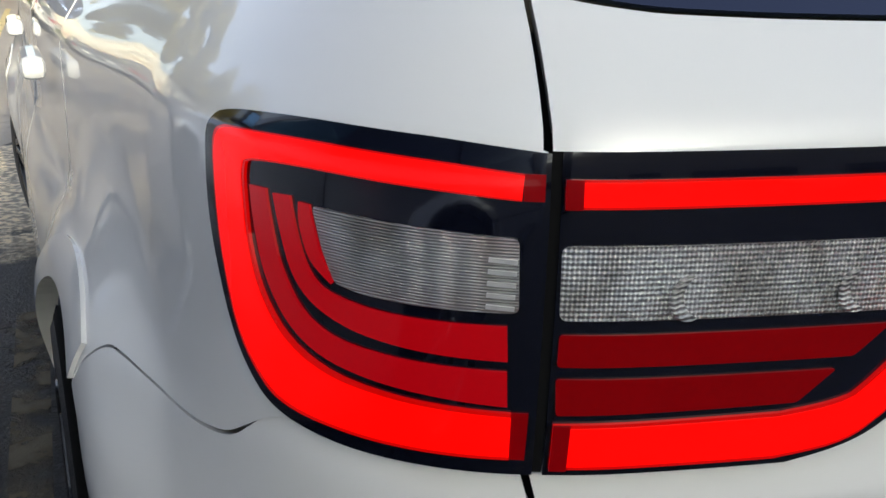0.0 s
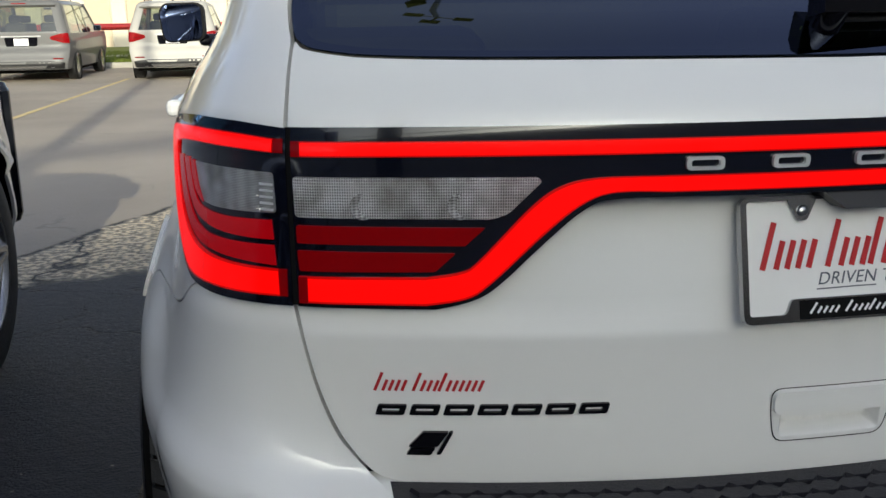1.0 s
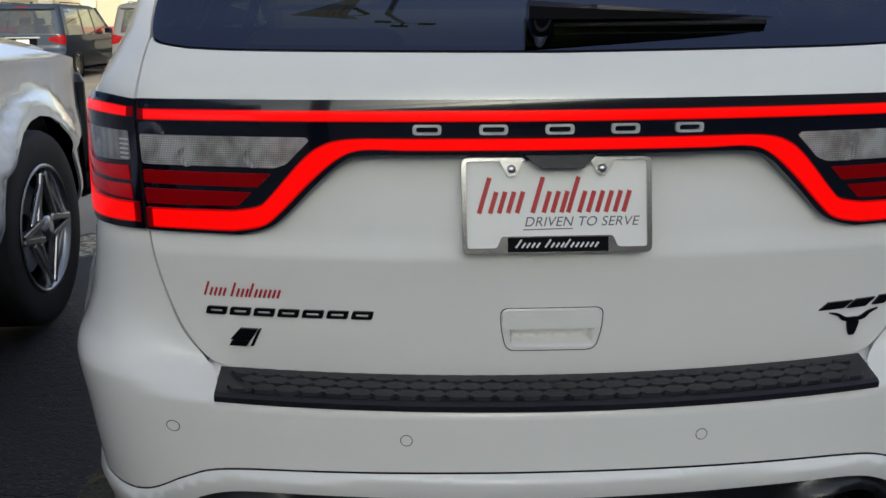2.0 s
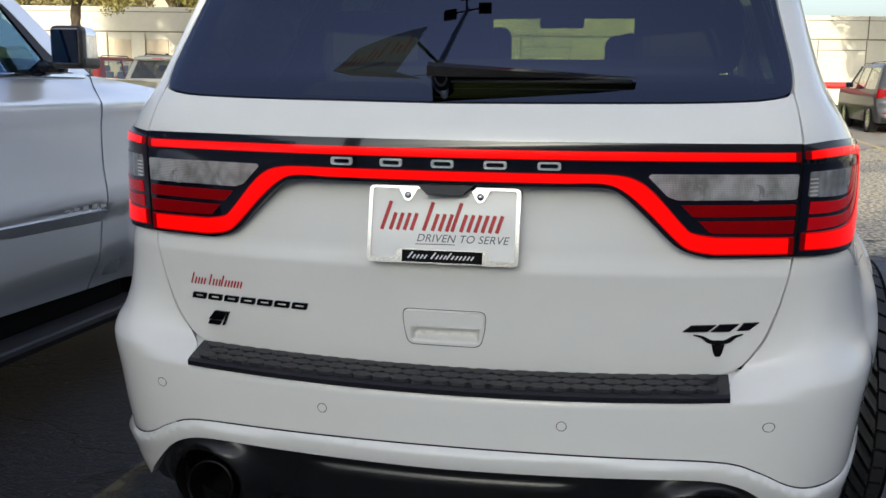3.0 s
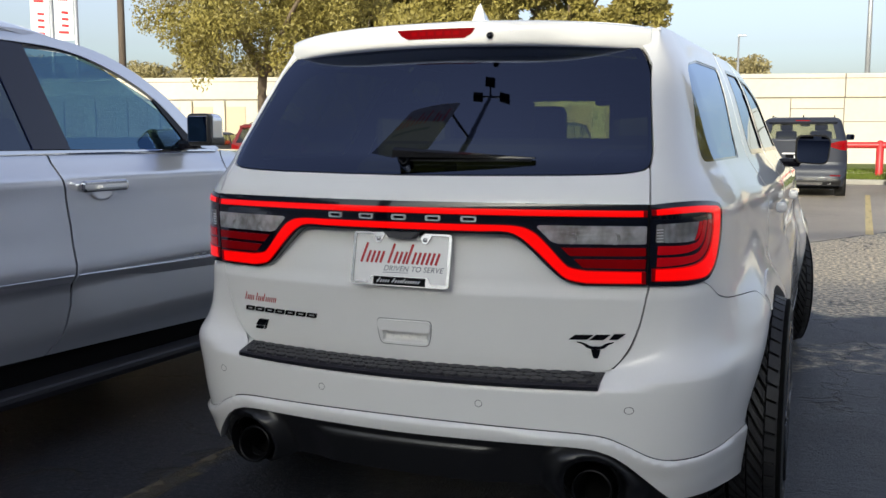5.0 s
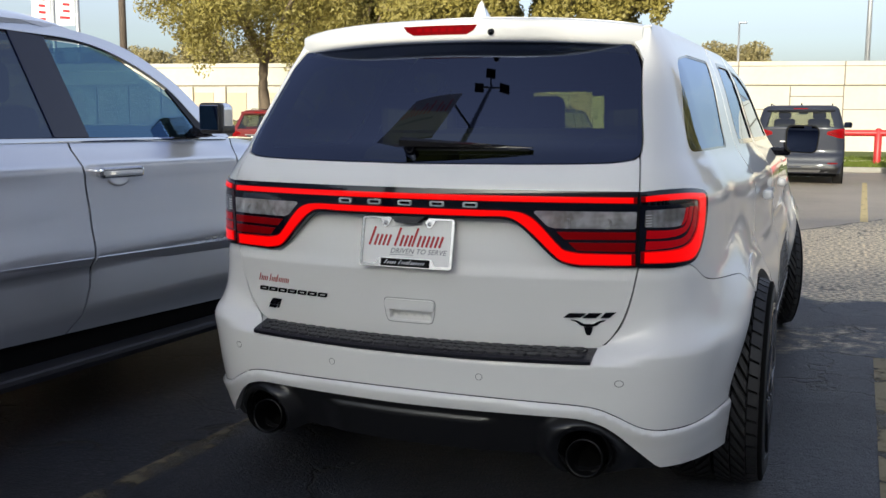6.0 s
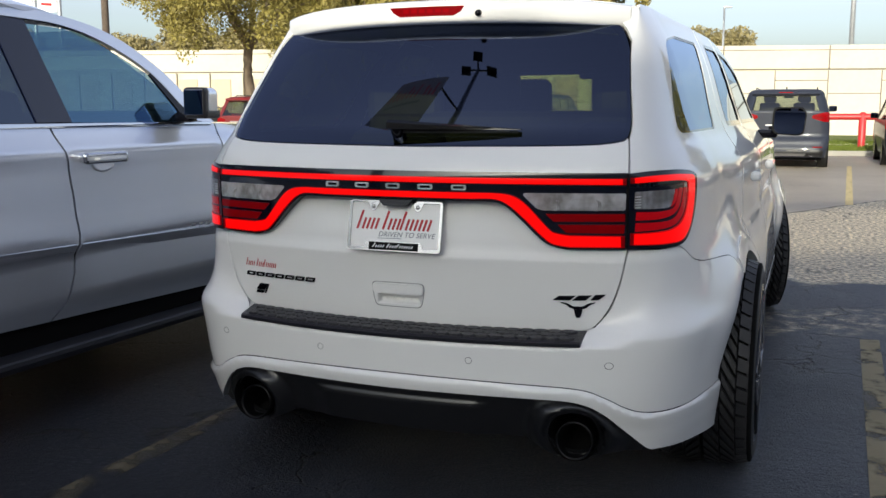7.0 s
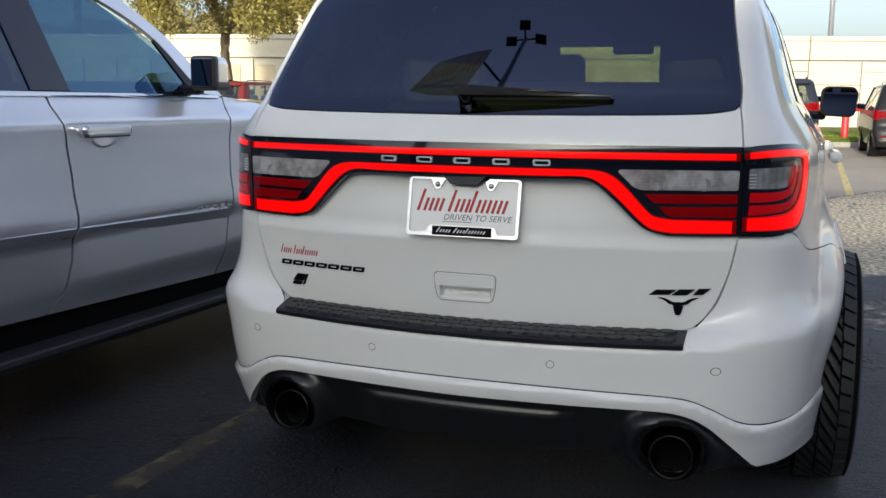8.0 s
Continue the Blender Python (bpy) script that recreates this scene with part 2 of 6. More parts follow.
    vadd.operation = "MULTIPLY_ADD"
    vadd.inputs[1].default_value = (0.9, 0.9, 0.0)
    ln(warp.outputs["Color"], vadd.inputs[0])
    ln(geo.outputs["Position"], vadd.inputs[2])
    flat = nd("ShaderNodeVectorMath")
    flat.operation = "MULTIPLY"
    flat.inputs[1].default_value = (1, 1, 0)
    ln(vadd.outputs[0], flat.inputs[0])
    ln(flat.outputs[0], vor.inputs["Vector"])
    crack = maths("SUBTRACT", 1.0, steps(vor.outputs["Distance"], 0.0, 0.012))
    crack = maths("MULTIPLY", crack, steps(noise_tex(0.55, 3), 0.50, 0.58))
    fissure = nd("ShaderNodeTexVoronoi")
    fissure.feature = "DISTANCE_TO_EDGE"
    fissure.inputs["Scale"].default_value = 1.15
    ln(flat.outputs[0], fissure.inputs["Vector"])
    thin = maths("MULTIPLY", maths("SUBTRACT", 1.0, steps(fissure.outputs["Distance"], 0.0, 0.014)), steps(noise_tex(0.9, 4), 0.46, 0.56))
    crack = maths("MAXIMUM", crack, maths("MULTIPLY", thin, 0.9))
    crack = maths("MULTIPLY", crack, maths("SUBTRACT", 1.0, maths("MULTIPLY", far_zone, 0.75)))
    crack = maths("MAXIMUM", crack, maths("MULTIPLY", joint, steps(noise_tex(5, 3), 0.36, 0.52)))
    col = mixed(crack, col, (0.012, 0.012, 0.011))
    flecks = steps(noise_tex(36, 1), 0.765, 0.79)
    col = mixed(maths("MULTIPLY", flecks, 0.55), col, (0.30, 0.28, 0.24))
    ln(col, b.inputs["Base Color"])
    b.inputs["Roughness"].default_value = 0.56
    # the painted shade on the left also gets less gloss
    ln(maths("SUBTRACT", 0.5, maths("MULTIPLY", car_shade, 0.16)), b.inputs["Specular IOR Level"])
    bp = nd("ShaderNodeBump")
    bp.inputs["Strength"].default_value, bp.inputs["Distance"].default_value = 1.0, 0.012
    ln(maths("SUBTRACT", maths("ADD", maths("ADD", grain, maths("MULTIPLY", stones, 1.2)), maths("MULTIPLY", fine, 0.5)), maths("MULTIPLY", crack, 1.5)), bp.inputs["Height"])
    ln(bp.outputs[0], b.inputs["Normal"])
    return m


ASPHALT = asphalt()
CONCRETE = material("pale_concrete", (0.62, 0.57, 0.46), 0.85, var=0.18, scale=0.6, bump=0.3, bump_scale=30)
CONCRETE_PANEL = material("tan_concrete_panel", (0.56, 0.46, 0.33), 0.85, var=0.15, scale=0.9, bump=0.3, bump_scale=30)
JOINT = material("wall_joint", (0.20, 0.17, 0.13), 0.9)
KERB = material("kerb_concrete", (0.40, 0.38, 0.33), 0.85, var=0.25, scale=3, bump=0.3, bump_scale=40)
GRASS = material("grass", (0.105, 0.135, 0.014), 0.9, var=0.45, scale=3, bump=0.8, bump_scale=40)
RED_PAINT = material("red_pipe_paint", (0.55, 0.03, 0.03), 0.4, var=0.15, scale=5)
BARK = material("bark", (0.16, 0.12, 0.08), 0.9, var=0.4, scale=6, bump=0.8, bump_scale=30)
LEAF = material("leaf_olive", (0.24, 0.20, 0.045), 0.6, var=0.5, scale=1.2)
LEAF_DARK = material("leaf_dark", (0.24, 0.20, 0.085), 0.65, var=0.5, scale=1.0)
POLE_WOOD = material("utility_pole_wood", (0.10, 0.075, 0.055), 0.85, var=0.3, scale=4)
POLE_METAL = material("galvanised_pole", (0.45, 0.46, 0.47), 0.45, metal=0.5, var=0.1, scale=3)
BUILDING = material("building_render", (0.36, 0.32, 0.27), 0.85, var=0.12, scale=0.5)
YELLOW_WALL = material("yellow_cladding", (0.75, 0.48, 0.06), 0.7, var=0.1, scale=0.4)
ROOF_TILE = material("brown_roof", (0.16, 0.11, 0.08), 0.8, var=0.2, scale=2)


def road_paint(name, color, lo, hi):
    m = material(name, color, 0.7, var=0.25, scale=6, bump=0.3, bump_scale=150)
    nt = m.node_tree
    b = nt.nodes["Principled BSDF"]
    geo, n = nt.nodes.new("ShaderNodeNewGeometry"), nt.nodes.new("ShaderNodeTexNoise")
    n.inputs["Scale"].default_value, n.inputs["Detail"].default_value = 7, 9
    nt.links.new(geo.outputs["Position"], n.inputs["Vector"])
    r = nt.nodes.new("ShaderNodeMapRange")
    r.inputs[1].default_value, r.inputs[2].default_value = lo, hi
    nt.links.new(n.outputs[0], r.inputs[0])
    nt.links.new(r.outputs[0], b.inputs["Alpha"])
    return m


# one yellow paint, worn; stall shade and lot sunshine are put into its colours
ROAD_PAINT = road_paint("worn_shaded_yellow", (0.20, 0.165, 0.09), 0.33, 0.50)
DARKER_PAINT = road_paint("worn_darker_yellow", (0.105, 0.088, 0.052), 0.37, 0.60)
LOT_PAINT = road_paint("worn_sunlit_yellow", (0.70, 0.55, 0.24), 0.28, 0.42)


# ---- mesh tools ----
def mesh(name, verts, faces, smooth=True, normals=None):
    me = bpy.data.meshes.new(name)
    me.from_pydata([tuple(v) for v in verts], [], faces)
    if smooth:
        me.polygons.foreach_set("use_smooth", [True] * len(me.polygons))
    if normals is not None:
        me.normals_split_custom_set(normals)
    me.update()
    return me


def part(name, data, mat, parent=None, label="", at=None):
    """One mesh object under a thing or under a part."""
    if isinstance(data, bmesh.types.BMesh):
        me = bpy.data.meshes.new(name)
        data.to_mesh(me)
        data.free()
        data = me
    data.materials.clear()
    data.materials.append(mat)
    ob = new(name, data)
    if parent is not None:
        ob.parent = parent
    if at is not None:
        ob.matrix_basis = at
    if label:
        ob["label"] = label
    return ob


def thing(name, label, category, at=None, group="", kind=""):
    ob = new(name)
    ob.empty_display_size = 0.2
    if at is not None:
        ob.matrix_basis = at
    return tagged(ob, label, category, group, kind)


def box(sx, sy, sz, bevel=0.0, at=(0, 0, 0), rot=None, segments=2):
    bm = bmesh.new()
    bmesh.ops.create_cube(bm, size=1, matrix=Matrix.Diagonal((sx, sy, sz, 1)))
    if bevel:
        bmesh.ops.bevel(bm, geom=bm.edges[:], offset=bevel, segments=segments, profile=0.5, affect="EDGES")
    if rot:
        bmesh.ops.rotate(bm, verts=bm.verts[:], matrix=rot.to_3x3())
    bmesh.ops.translate(bm, verts=bm.verts[:], vec=at)
    return bm


def join(*bms):
    out = bmesh.new()
    for bm in bms:
        me = bpy.data.meshes.new("t")
        bm.to_mesh(me)
        bm.free()
        out.from_mesh(me)
        bpy.data.meshes.remove(me)
    return out


def lathe(profile, seg=40, axis="x", closed=False):
    """Profile of (along, radius) turned round an axis."""
    verts, faces = [], []
    n = len(profile)
    for i in range(seg):
        a = 2 * math.pi * i / seg
        for p, r in profile:
            c, s = r * math.cos(a), r * math.sin(a)
            verts.append({"x": (p, c, s), "y": (s, p, c), "z": (c, s, p)}[axis])
    for i in range(seg):
        j = (i + 1) % seg
        for k in range(n if closed else n - 1):
            l = (k + 1) % n
            faces.append((i * n + k, j * n + k, j * n + l, i * n + l))
    return mesh("lathe", verts, faces)


def tube(points, radius, seg=8, taper=None):
    verts, faces = [], []
    n = len(points)
    for i, p in enumerate(points):
        p = Vector(p)
        d = (Vector(points[min(i + 1, n - 1)]) - Vector(points[max(i - 1, 0)])).normalized()
        q = d.to_track_quat("Z", "Y").to_matrix()
        r = radius if taper is None else radius + (taper - radius) * i / (n - 1)
        for k in range(seg):
            a = 2 * math.pi * k / seg
            verts.append(p + q @ Vector((r * math.cos(a), r * math.sin(a), 0)))
    for i in range(n - 1):
        for k in range(seg):
            l = (k + 1) % seg
            faces.append((i * seg + k, i * seg + l, (i + 1) * seg + l, (i + 1) * seg + k))
    faces += [tuple(reversed(range(seg))), tuple((n - 1) * seg + k for k in range(seg))]
    return mesh("tube", verts, faces)


def spline(pts, n=5):
    """An open smooth line through points."""
    out = []
    for i in range(len(pts) - 1):
        p0, p1, p2, p3 = pts[max(i - 1, 0)], pts[i], pts[i + 1], pts[min(i + 2, len(pts) - 1)]
        for k in range(n):
            t = k / n
            out.append(tuple(0.5 * (2 * b + (c - a) * t + (2 * a - 5 * b + 4 * c - d) * t * t + (3 * b - a - 3 * c + d) * t**3)
                             for a, b, c, d in zip(p0, p1, p2, p3)))
    return out + [tuple(pts[-1])]


def rounded(pts, r=0.01, n=4):
    """A closed polygon with its corners rounded."""
    out = []
    m = len(pts)
    for i in range(m):
        p, a, b = Vector(pts[i]), Vector(pts[i - 1]), Vector(pts[(i + 1) % m])
        da, db = (a - p), (b - p)
        k = min(r, da.length * 0.45, db.length * 0.45)
        s, e = p + da.normalized() * k, p + db.normalized() * k
        for j in range(n + 1):
            t = j / n
            out.append(tuple((1 - t) ** 2 * s + 2 * t * (1 - t) * p + t * t * e))
    return out


def dense(pts, step):
    out = []
    for i in range(len(pts)):
        a, b = pts[i], pts[(i + 1) % len(pts)]
        n = max(1, math.ceil(math.hypot(b[0] - a[0], b[1] - a[1]) / step))
        out += [(a[0] + (b[0] - a[0]) * k / n, a[1] + (b[1] - a[1]) * k / n) for k in range(n)]
    clean = [out[0]]
    for p in out[1:]:
        if math.hypot(p[0] - clean[-1][0], p[1] - clean[-1][1]) > 2e-4:
            clean.append(p)
    return clean


def inside(poly, pts):
    p = np.array(poly)
    x, y = pts[:, 0][:, None], pts[:, 1][:, None]
    x0, y0 = p[:, 0][None], p[:, 1][None]
    x1, y1 = np.roll(p[:, 0], -1)[None], np.roll(p[:, 1], -1)[None]
    cross = (y0 > y) != (y1 > y)
    with np.errstate(divide="ignore", invalid="ignore"):
        xi = (x1 - x0) * (y - y0) / (y1 - y0) + x0
    return ((cross & (x < xi)).sum(1) % 2) == 1


def skin(outer, put, off=0.0, depth=0.008, step=0.03, holes=(), extra=()):
    """A curved panel: a flat outline with holes, laid on the surface put(u, v), raised by off, with edges turned in by depth."""
    loops = [dense(outer, step)] + [dense(h, step) for h in holes]
    pts, edges = [], []
    for lp in loops:
        s = len(pts)
        pts += lp
        edges += [(s + i, s + (i + 1) % len(lp)) for i in range(len(lp))]
    lo, hi = np.min(loops[0], 0), np.max(loops[0], 0)
    gu, gv = np.arange(lo[0] + step * 0.5, hi[0], step), np.arange(lo[1] + step * 0.5, hi[1], step)
    grid = np.array([(a, b) for a in gu for b in gv] + list(extra)).reshape(-1, 2)
    if len(grid):
        keep = inside(loops[0], grid)
        for lp in loops[1:]:
            keep &= ~inside(lp, grid)
        grid = grid[keep]
        rim = np.array(pts)
        near = np.array([np.min(np.hypot(rim[:, 0] - g[0], rim[:, 1] - g[1])) for g in grid]) if len(grid) else np.zeros(0)
        grid = grid[near > step * 0.3] if len(grid) else grid
    cdt = delaunay_2d_cdt([Vector(p) for p in pts] + [Vector(g) for g in grid], edges, [], 0, 1e-6)
    uv, tris = np.array([tuple(v) for v in cdt[0]]), [tuple(f) for f in cdt[2]]
    mid = np.array([uv[list(t)].mean(0) for t in tris])
    keep = inside(loops[0], mid)
    for lp in loops[1:]:
        keep &= ~inside(lp, mid)
    tris = [t for t, k in zip(tris, keep) if k]

    def place(u, v):
        e = 2e-3
        p = Vector(put(u, v))
        n = (Vector(put(u + e, v)) - Vector(put(u - e, v))).cross(Vector(put(u, v + e)) - Vector(put(u, v - e))).normalized()
        return p, n

    at = [place(*p) for p in uv]
    verts = [p + n * off for p, n in at]
    faces, normals = [], []
    for t in tris:
        a, b, c = (uv[i] for i in t)
        if (b[0] - a[0]) * (c[1] - a[1]) - (b[1] - a[1]) * (c[0] - a[0]) < 0:
            t = t[::-1]
        faces.append(t)
        normals += [at[i][1] for i in t]
    if depth:
        for k, lp in enumerate(loops):
            area = sum(lp[i - 1][0] * lp[i][1] - lp[i][0] * lp[i - 1][1] for i in range(len(lp)))
            order = lp if (area > 0) == (k == 0) else lp[::-1]
            base = len(verts)
            for u, v in order:
                p, n = place(u, v)
                verts += [p + n * off, p + n * (off - depth)]
            m = len(order)
            for i in range(m):
                j = (i + 1) % m
                f = (base + 2 * i, base + 2 * i + 1, base + 2 * j + 1, base + 2 * j)
                nn = (Vector(verts[f[1]]) - Vector(verts[f[0]])).cross(Vector(verts[f[3]]) - Vector(verts[f[0]]))
                nn = nn.normalized() if nn.length > 1e-12 else Vector((0, 0, 1))
                faces.append(f)
                normals += [nn] * 4
    return mesh("skin", verts, faces, True, normals)


def mirrored(pts):
    return [(-u, v) for u, v in pts]


def band(line_out, line_in):
    """A closed outline between two lines that run the same way."""
    return list(line_out) + list(reversed(line_in))


def smooth(a, b, t):
    t = min(max((t - a) / (b - a), 0.0), 1.0)
    return t * t * (3 - 2 * t)


def along(keys, t):
    """A smooth curve through a few (t, value) keys."""
    if t <= keys[0][0]:
        return keys[0][1]
    if t >= keys[-1][0]:
        return keys[-1][1]
    n = len(keys)
    i = max(j for j in range(n - 1) if keys[j][0] <= t)
    slopes = []
    for j in (i, i + 1):
        if j == 0:
            s = (keys[1][1] - keys[0][1]) / (keys[1][0] - keys[0][0])
        elif j == n - 1:
            s = (keys[-1][1] - keys[-2][1]) / (keys[-1][0] - keys[-2][0])
        else:
            s0 = (keys[j][1] - keys[j - 1][1]) / (keys[j][0] - keys[j - 1][0])
            s1 = (keys[j + 1][1] - keys[j][1]) / (keys[j + 1][0] - keys[j][0])
            s = 0.0 if s0 * s1 <= 0 else 2 * s0 * s1 / (s0 + s1)
        slopes.append(s)
    h = keys[i + 1][0] - keys[i][0]
    q = (t - keys[i][0]) / h
    return ((2 * q**3 - 3 * q * q + 1) * keys[i][1] + (q**3 - 2 * q * q + q) * h * slopes[0]
            + (3 * q * q - 2 * q**3) * keys[i + 1][1] + (q**3 - q * q) * h * slopes[1])


# rear end of the white car: middle line of the tailgate, of the bumper, half width, bow, by height
GATE_Y = ((0.60, 0.052), (0.68, 0.036), (0.78, 0.0255), (0.862, 0.0135), (0.91, 0.006), (1.00, 0.0), (1.09, -0.003), (1.13, 0.002), (1.18, 0.032), (1.24, 0.092), (1.60, 0.402), (1.75, 0.55))
BUMP_Y = ((0.20, 0.06), (0.34, 0.006), (0.40, -0.016), (0.47, -0.030), (0.56, -0.038), (0.630, -0.042), (0.646, -0.037), (0.69, -0.010), (0.75, 0.008), (0.82, 0.012), (0.90, 0.008), (1.00, 0.0))
HALF_W = ((0.25, 0.905), (0.33, 0.928), (0.42, 0.938), (0.54, 0.952), (0.632, 0.964), (0.648, 0.962), (0.70, 0.941), (0.78, 0.922), (0.88, 0.908), (0.98, 0.905), (1.10, 0.898), (1.17, 0.865), (1.24, 0.822), (1.52, 0.725), (1.62, 0.672), (1.67, 0.642), (1.75, 0.58))
FLANK_W = ((0.25, 0.930), (0.42, 0.952), (0.60, 0.956), (0.72, 0.950), (0.80, 0.932), (0.88, 0.908), (0.98, 0.905), (1.10, 0.898), (1.17, 0.865), (1.24, 0.822), (1.52, 0.725), (1.62, 0.672), (1.67, 0.642), (1.75, 0.58))
X1, YC, UC = 0.64, 0.62, 1.14


def rear_y(z, bump):
    if not bump and z > 1.24:
        return 0.092 + 0.861 * (z - 1.24) - 0.22 * max(0.0, (z - 1.24) * (1.60 - z))      # the window bulges a little
    return along(BUMP_Y if bump else GATE_Y, z)


WHEELS = (0.95, 4.02)
AXLE, TYRE_R = 0.385, 0.385


def flare(y, z):
    """The wheel arches swell outwards round each wheel."""
    swell = 0.0
    for wy in WHEELS:
        d = math.hypot(y - wy, z - AXLE)
        swell = max(swell, 0.034 * (1 - smooth(0.43, 0.64, d)) * smooth(0.42, 0.70, z))
    return swell


def widen(y, z):
    """How the flank swells forwards."""
    return 0.05 * smooth(0.4, 2.2, y) + 0.016 * smooth(0.3, 0.9, y) * (1 - smooth(0.84, 0.96, z) * (1 - smooth(0.75, 1.3, y))) * (1 - smooth(1.08, 1.22, z))


def stand(s, y):
    """The car stands a little askew in its stall: its flank lies further out on the right."""
    return 0.024 * smooth(0.25, 0.8, y) if s > 0 else 0.0


def hull(u, z, bump=False):
    """A point of the car's skin: u runs along x over the rear, round the corner and forwards along the flank."""
    s = -1.0 if u < 0 else 1.0
    u = abs(u)
    y0 = rear_y(z, bump)
    bow = 0.225 - 0.03 * smooth(1.14, 1.3, z)
    if not bump:
        more = 0.19 * min(max((z - 1.20) / 0.42, 0.0), 1.0)        # the window is rounder towards its top
        bow += more
        y0 -= 0.38 * more
    if u <= X1:
        return s * u, y0 + bow * u * u, z
    w = along(FLANK_W, z)
    yc = max(YC, y0 + 0.34)
    if u >= UC:
        y = yc + (u - UC)
        return s * (w + widen(y, z) - 0.022 - 0.10 * smooth(3.9, 5.2, y) ** 2 + flare(y, z)) + stand(s, y), y, z
    t = (u - X1) / (UC - X1)
    ax, ay = X1, y0 + bow * X1 * X1
    slope = 2 * bow * X1
    dx = (w - 0.02) - ax
    dy = yc - ay
    dw = w + widen(yc, z) - 0.022
    a, b = dx * 0.74, dy * 0.64
    bx, by = ax + a, ay + a * slope
    cx, cy = dw - b * 0.05, yc - b
    q = 1 - t
    k = (q**3, 3 * q * q * t, 3 * q * t * t, t**3)
    y = k[0] * ay + k[1] * by + k[2] * cy + k[3] * yc
    corner = (along(HALF_W, z) - w) * smooth(0.0, 0.45, t) * (1 - smooth(0.32, 0.62, y))      # the crease dies away forwards
    return s * (k[0] * ax + k[1] * bx + k[2] * cx + k[3] * dw + corner + flare(y, z)) + stand(s, y), y, z


def flank(y, z):
    """The u of the skin at a place along the flank."""
    return UC + y - max(YC, rear_y(z, False) + 0.34)

# ---- the white car: its parts ----
suv = thing("parked_suv", "clean white SUV parked in a stall, tail lamps lit, black badges", "car")


def crease(z):
    """Above a sharp line across the rear the skin leans in towards the lamps."""
    k, r = min(z - 0.862, 0.04), 0.006
    ramp = 0.0 if k < -r else k if k > r else (k + r) ** 2 / (4 * r)
    return 0.36 * ramp * (1 - smooth(1.06, 1.11, z))


def gate(u, z):
    x, y, h = hull(u, z)
    y += 0.022 * smooth(0.88, 1.02, z) * (1 - smooth(0.18, 0.62, abs(u))) * (1 - smooth(1.06, 1.11, z)) + crease(z)   # scoop round the plate
    scoop = smooth(0.703, 0.709, z) * (1 - smooth(0.733, 0.736, z)) * (1 - smooth(0.066, 0.073, abs(u)))
    return x, y + 0.024 * scoop, h


SEAM = ((0.640, 0.588), (0.662, 0.614), (0.706, 0.647), (0.77, 0.671), (0.84, 0.691), (0.90, 0.704))


def bumper(u, z):
    x, y, h = hull(u, z, True)
    d = abs(u) - along(SEAM, z)
    ease = (1 - smooth(-0.02, 0.16, d)) * smooth(0.605, 0.67, z)
    if ease > 0:
        y += (hull(u, z)[1] + 0.002 - y) * ease
    return x, y + crease(z), h


def both(half):
    """A closed outline from its right half, which runs from the middle line to the middle line."""
    return list(half) + [(-u, v) for u, v in reversed(half) if abs(u) > 1e-6]


def along_flank(y, z):
    """The u at which the skin reaches y, also where it begins to bend round the corner."""
    lo, hi = 0.85, flank(y, z) + 0.25
    for _ in range(28):
        mid = (lo + hi) / 2
        lo, hi = (mid, hi) if hull(mid, z, True)[1] < y else (lo, mid)
    return (lo + hi) / 2


def arch_line(wy, a0, a1, r=0.42, n=14):
    out = []
    for i in range(n + 1):
        a = radians(a0 + (a1 - a0) * i / n)
        y, z = wy + r * math.cos(a), AXLE + r * math.sin(a)
        out.append((along_flank(y, z), z))
    return out


# tailgate
gate_low = spline([(0.0, 0.645), (0.40, 0.645), (0.545, 0.645), (0.585, 0.650), (0.612, 0.664), (0.643, 0.706), (0.667, 0.77), (0.687, 0.84), (0.700, 0.902)], 5)
gate_top = spline([(0.706, 1.130), (0.7095, 1.20), (0.706, 1.228), (0.690, 1.220), (0.634, 1.212), (0.585, 1.208), (0.43, 1.204), (0.0, 1.200)], 4)
cut = [(u, z) for u in np.arange(-0.084, 0.0845, 0.004) for z in (0.698, 0.7, 0.703, 0.706, 0.709, 0.72, 0.731, 0.733, 0.7345, 0.736, 0.739)]
cut += [(s * u, z) for s in (-1, 1) for u in (0.070, 0.072, 0.075, 0.078, 0.080, 0.083) for z in np.arange(0.70, 0.74, 0.004)]
tailgate = part("tailgate", skin(both(gate_low + gate_top), gate, 0, 0.02, 0.028, extra=cut + [(u, z) for u in np.arange(-0.68, 0.681, 0.02) for z in (0.850, 0.856, 0.859, 0.862, 0.865, 0.868, 0.874, 0.885)]), WHITE, suv)
backing = lambda u, z: tuple(a - b for a, b in zip(hull(u, z), (0, -0.03, 0)))
part("seam_backing", skin(both([(0, 0.63), (0.62, 0.635), (0.72, 0.80), (0.735, 1.0), (0.735, 1.196), (0, 1.192)]), backing, 0, 0, 0.05, holes=[both([(0, 0.72), (0.50, 0.72), (0.61, 0.84), (0.64, 1.0), (0.64, 1.17), (0, 1.17)])]), GAP, suv, "black gap behind the panels")

handle_rim = rounded([(-0.091, 0.7745), (0.089, 0.7745), (0.087, 0.735), (0.077, 0.694), (-0.080, 0.694), (-0.089, 0.735)], 0.016)
inner_rim = [(u * 0.983, 0.735 + (z - 0.735) * 0.965) for u, z in handle_rim]
part("handle_gap", skin(handle_rim, gate, 0.0012, 0, 0.012, holes=[inner_rim]), GAP, tailgate, "dark seam round the handle")
part("tailgate_handle", skin(rounded([(-0.087, 0.771), (0.085, 0.771), (0.084, 0.737), (-0.086, 0.737)], 0.012), hull, 0.007, 0.010, 0.012), WHITE, tailgate)

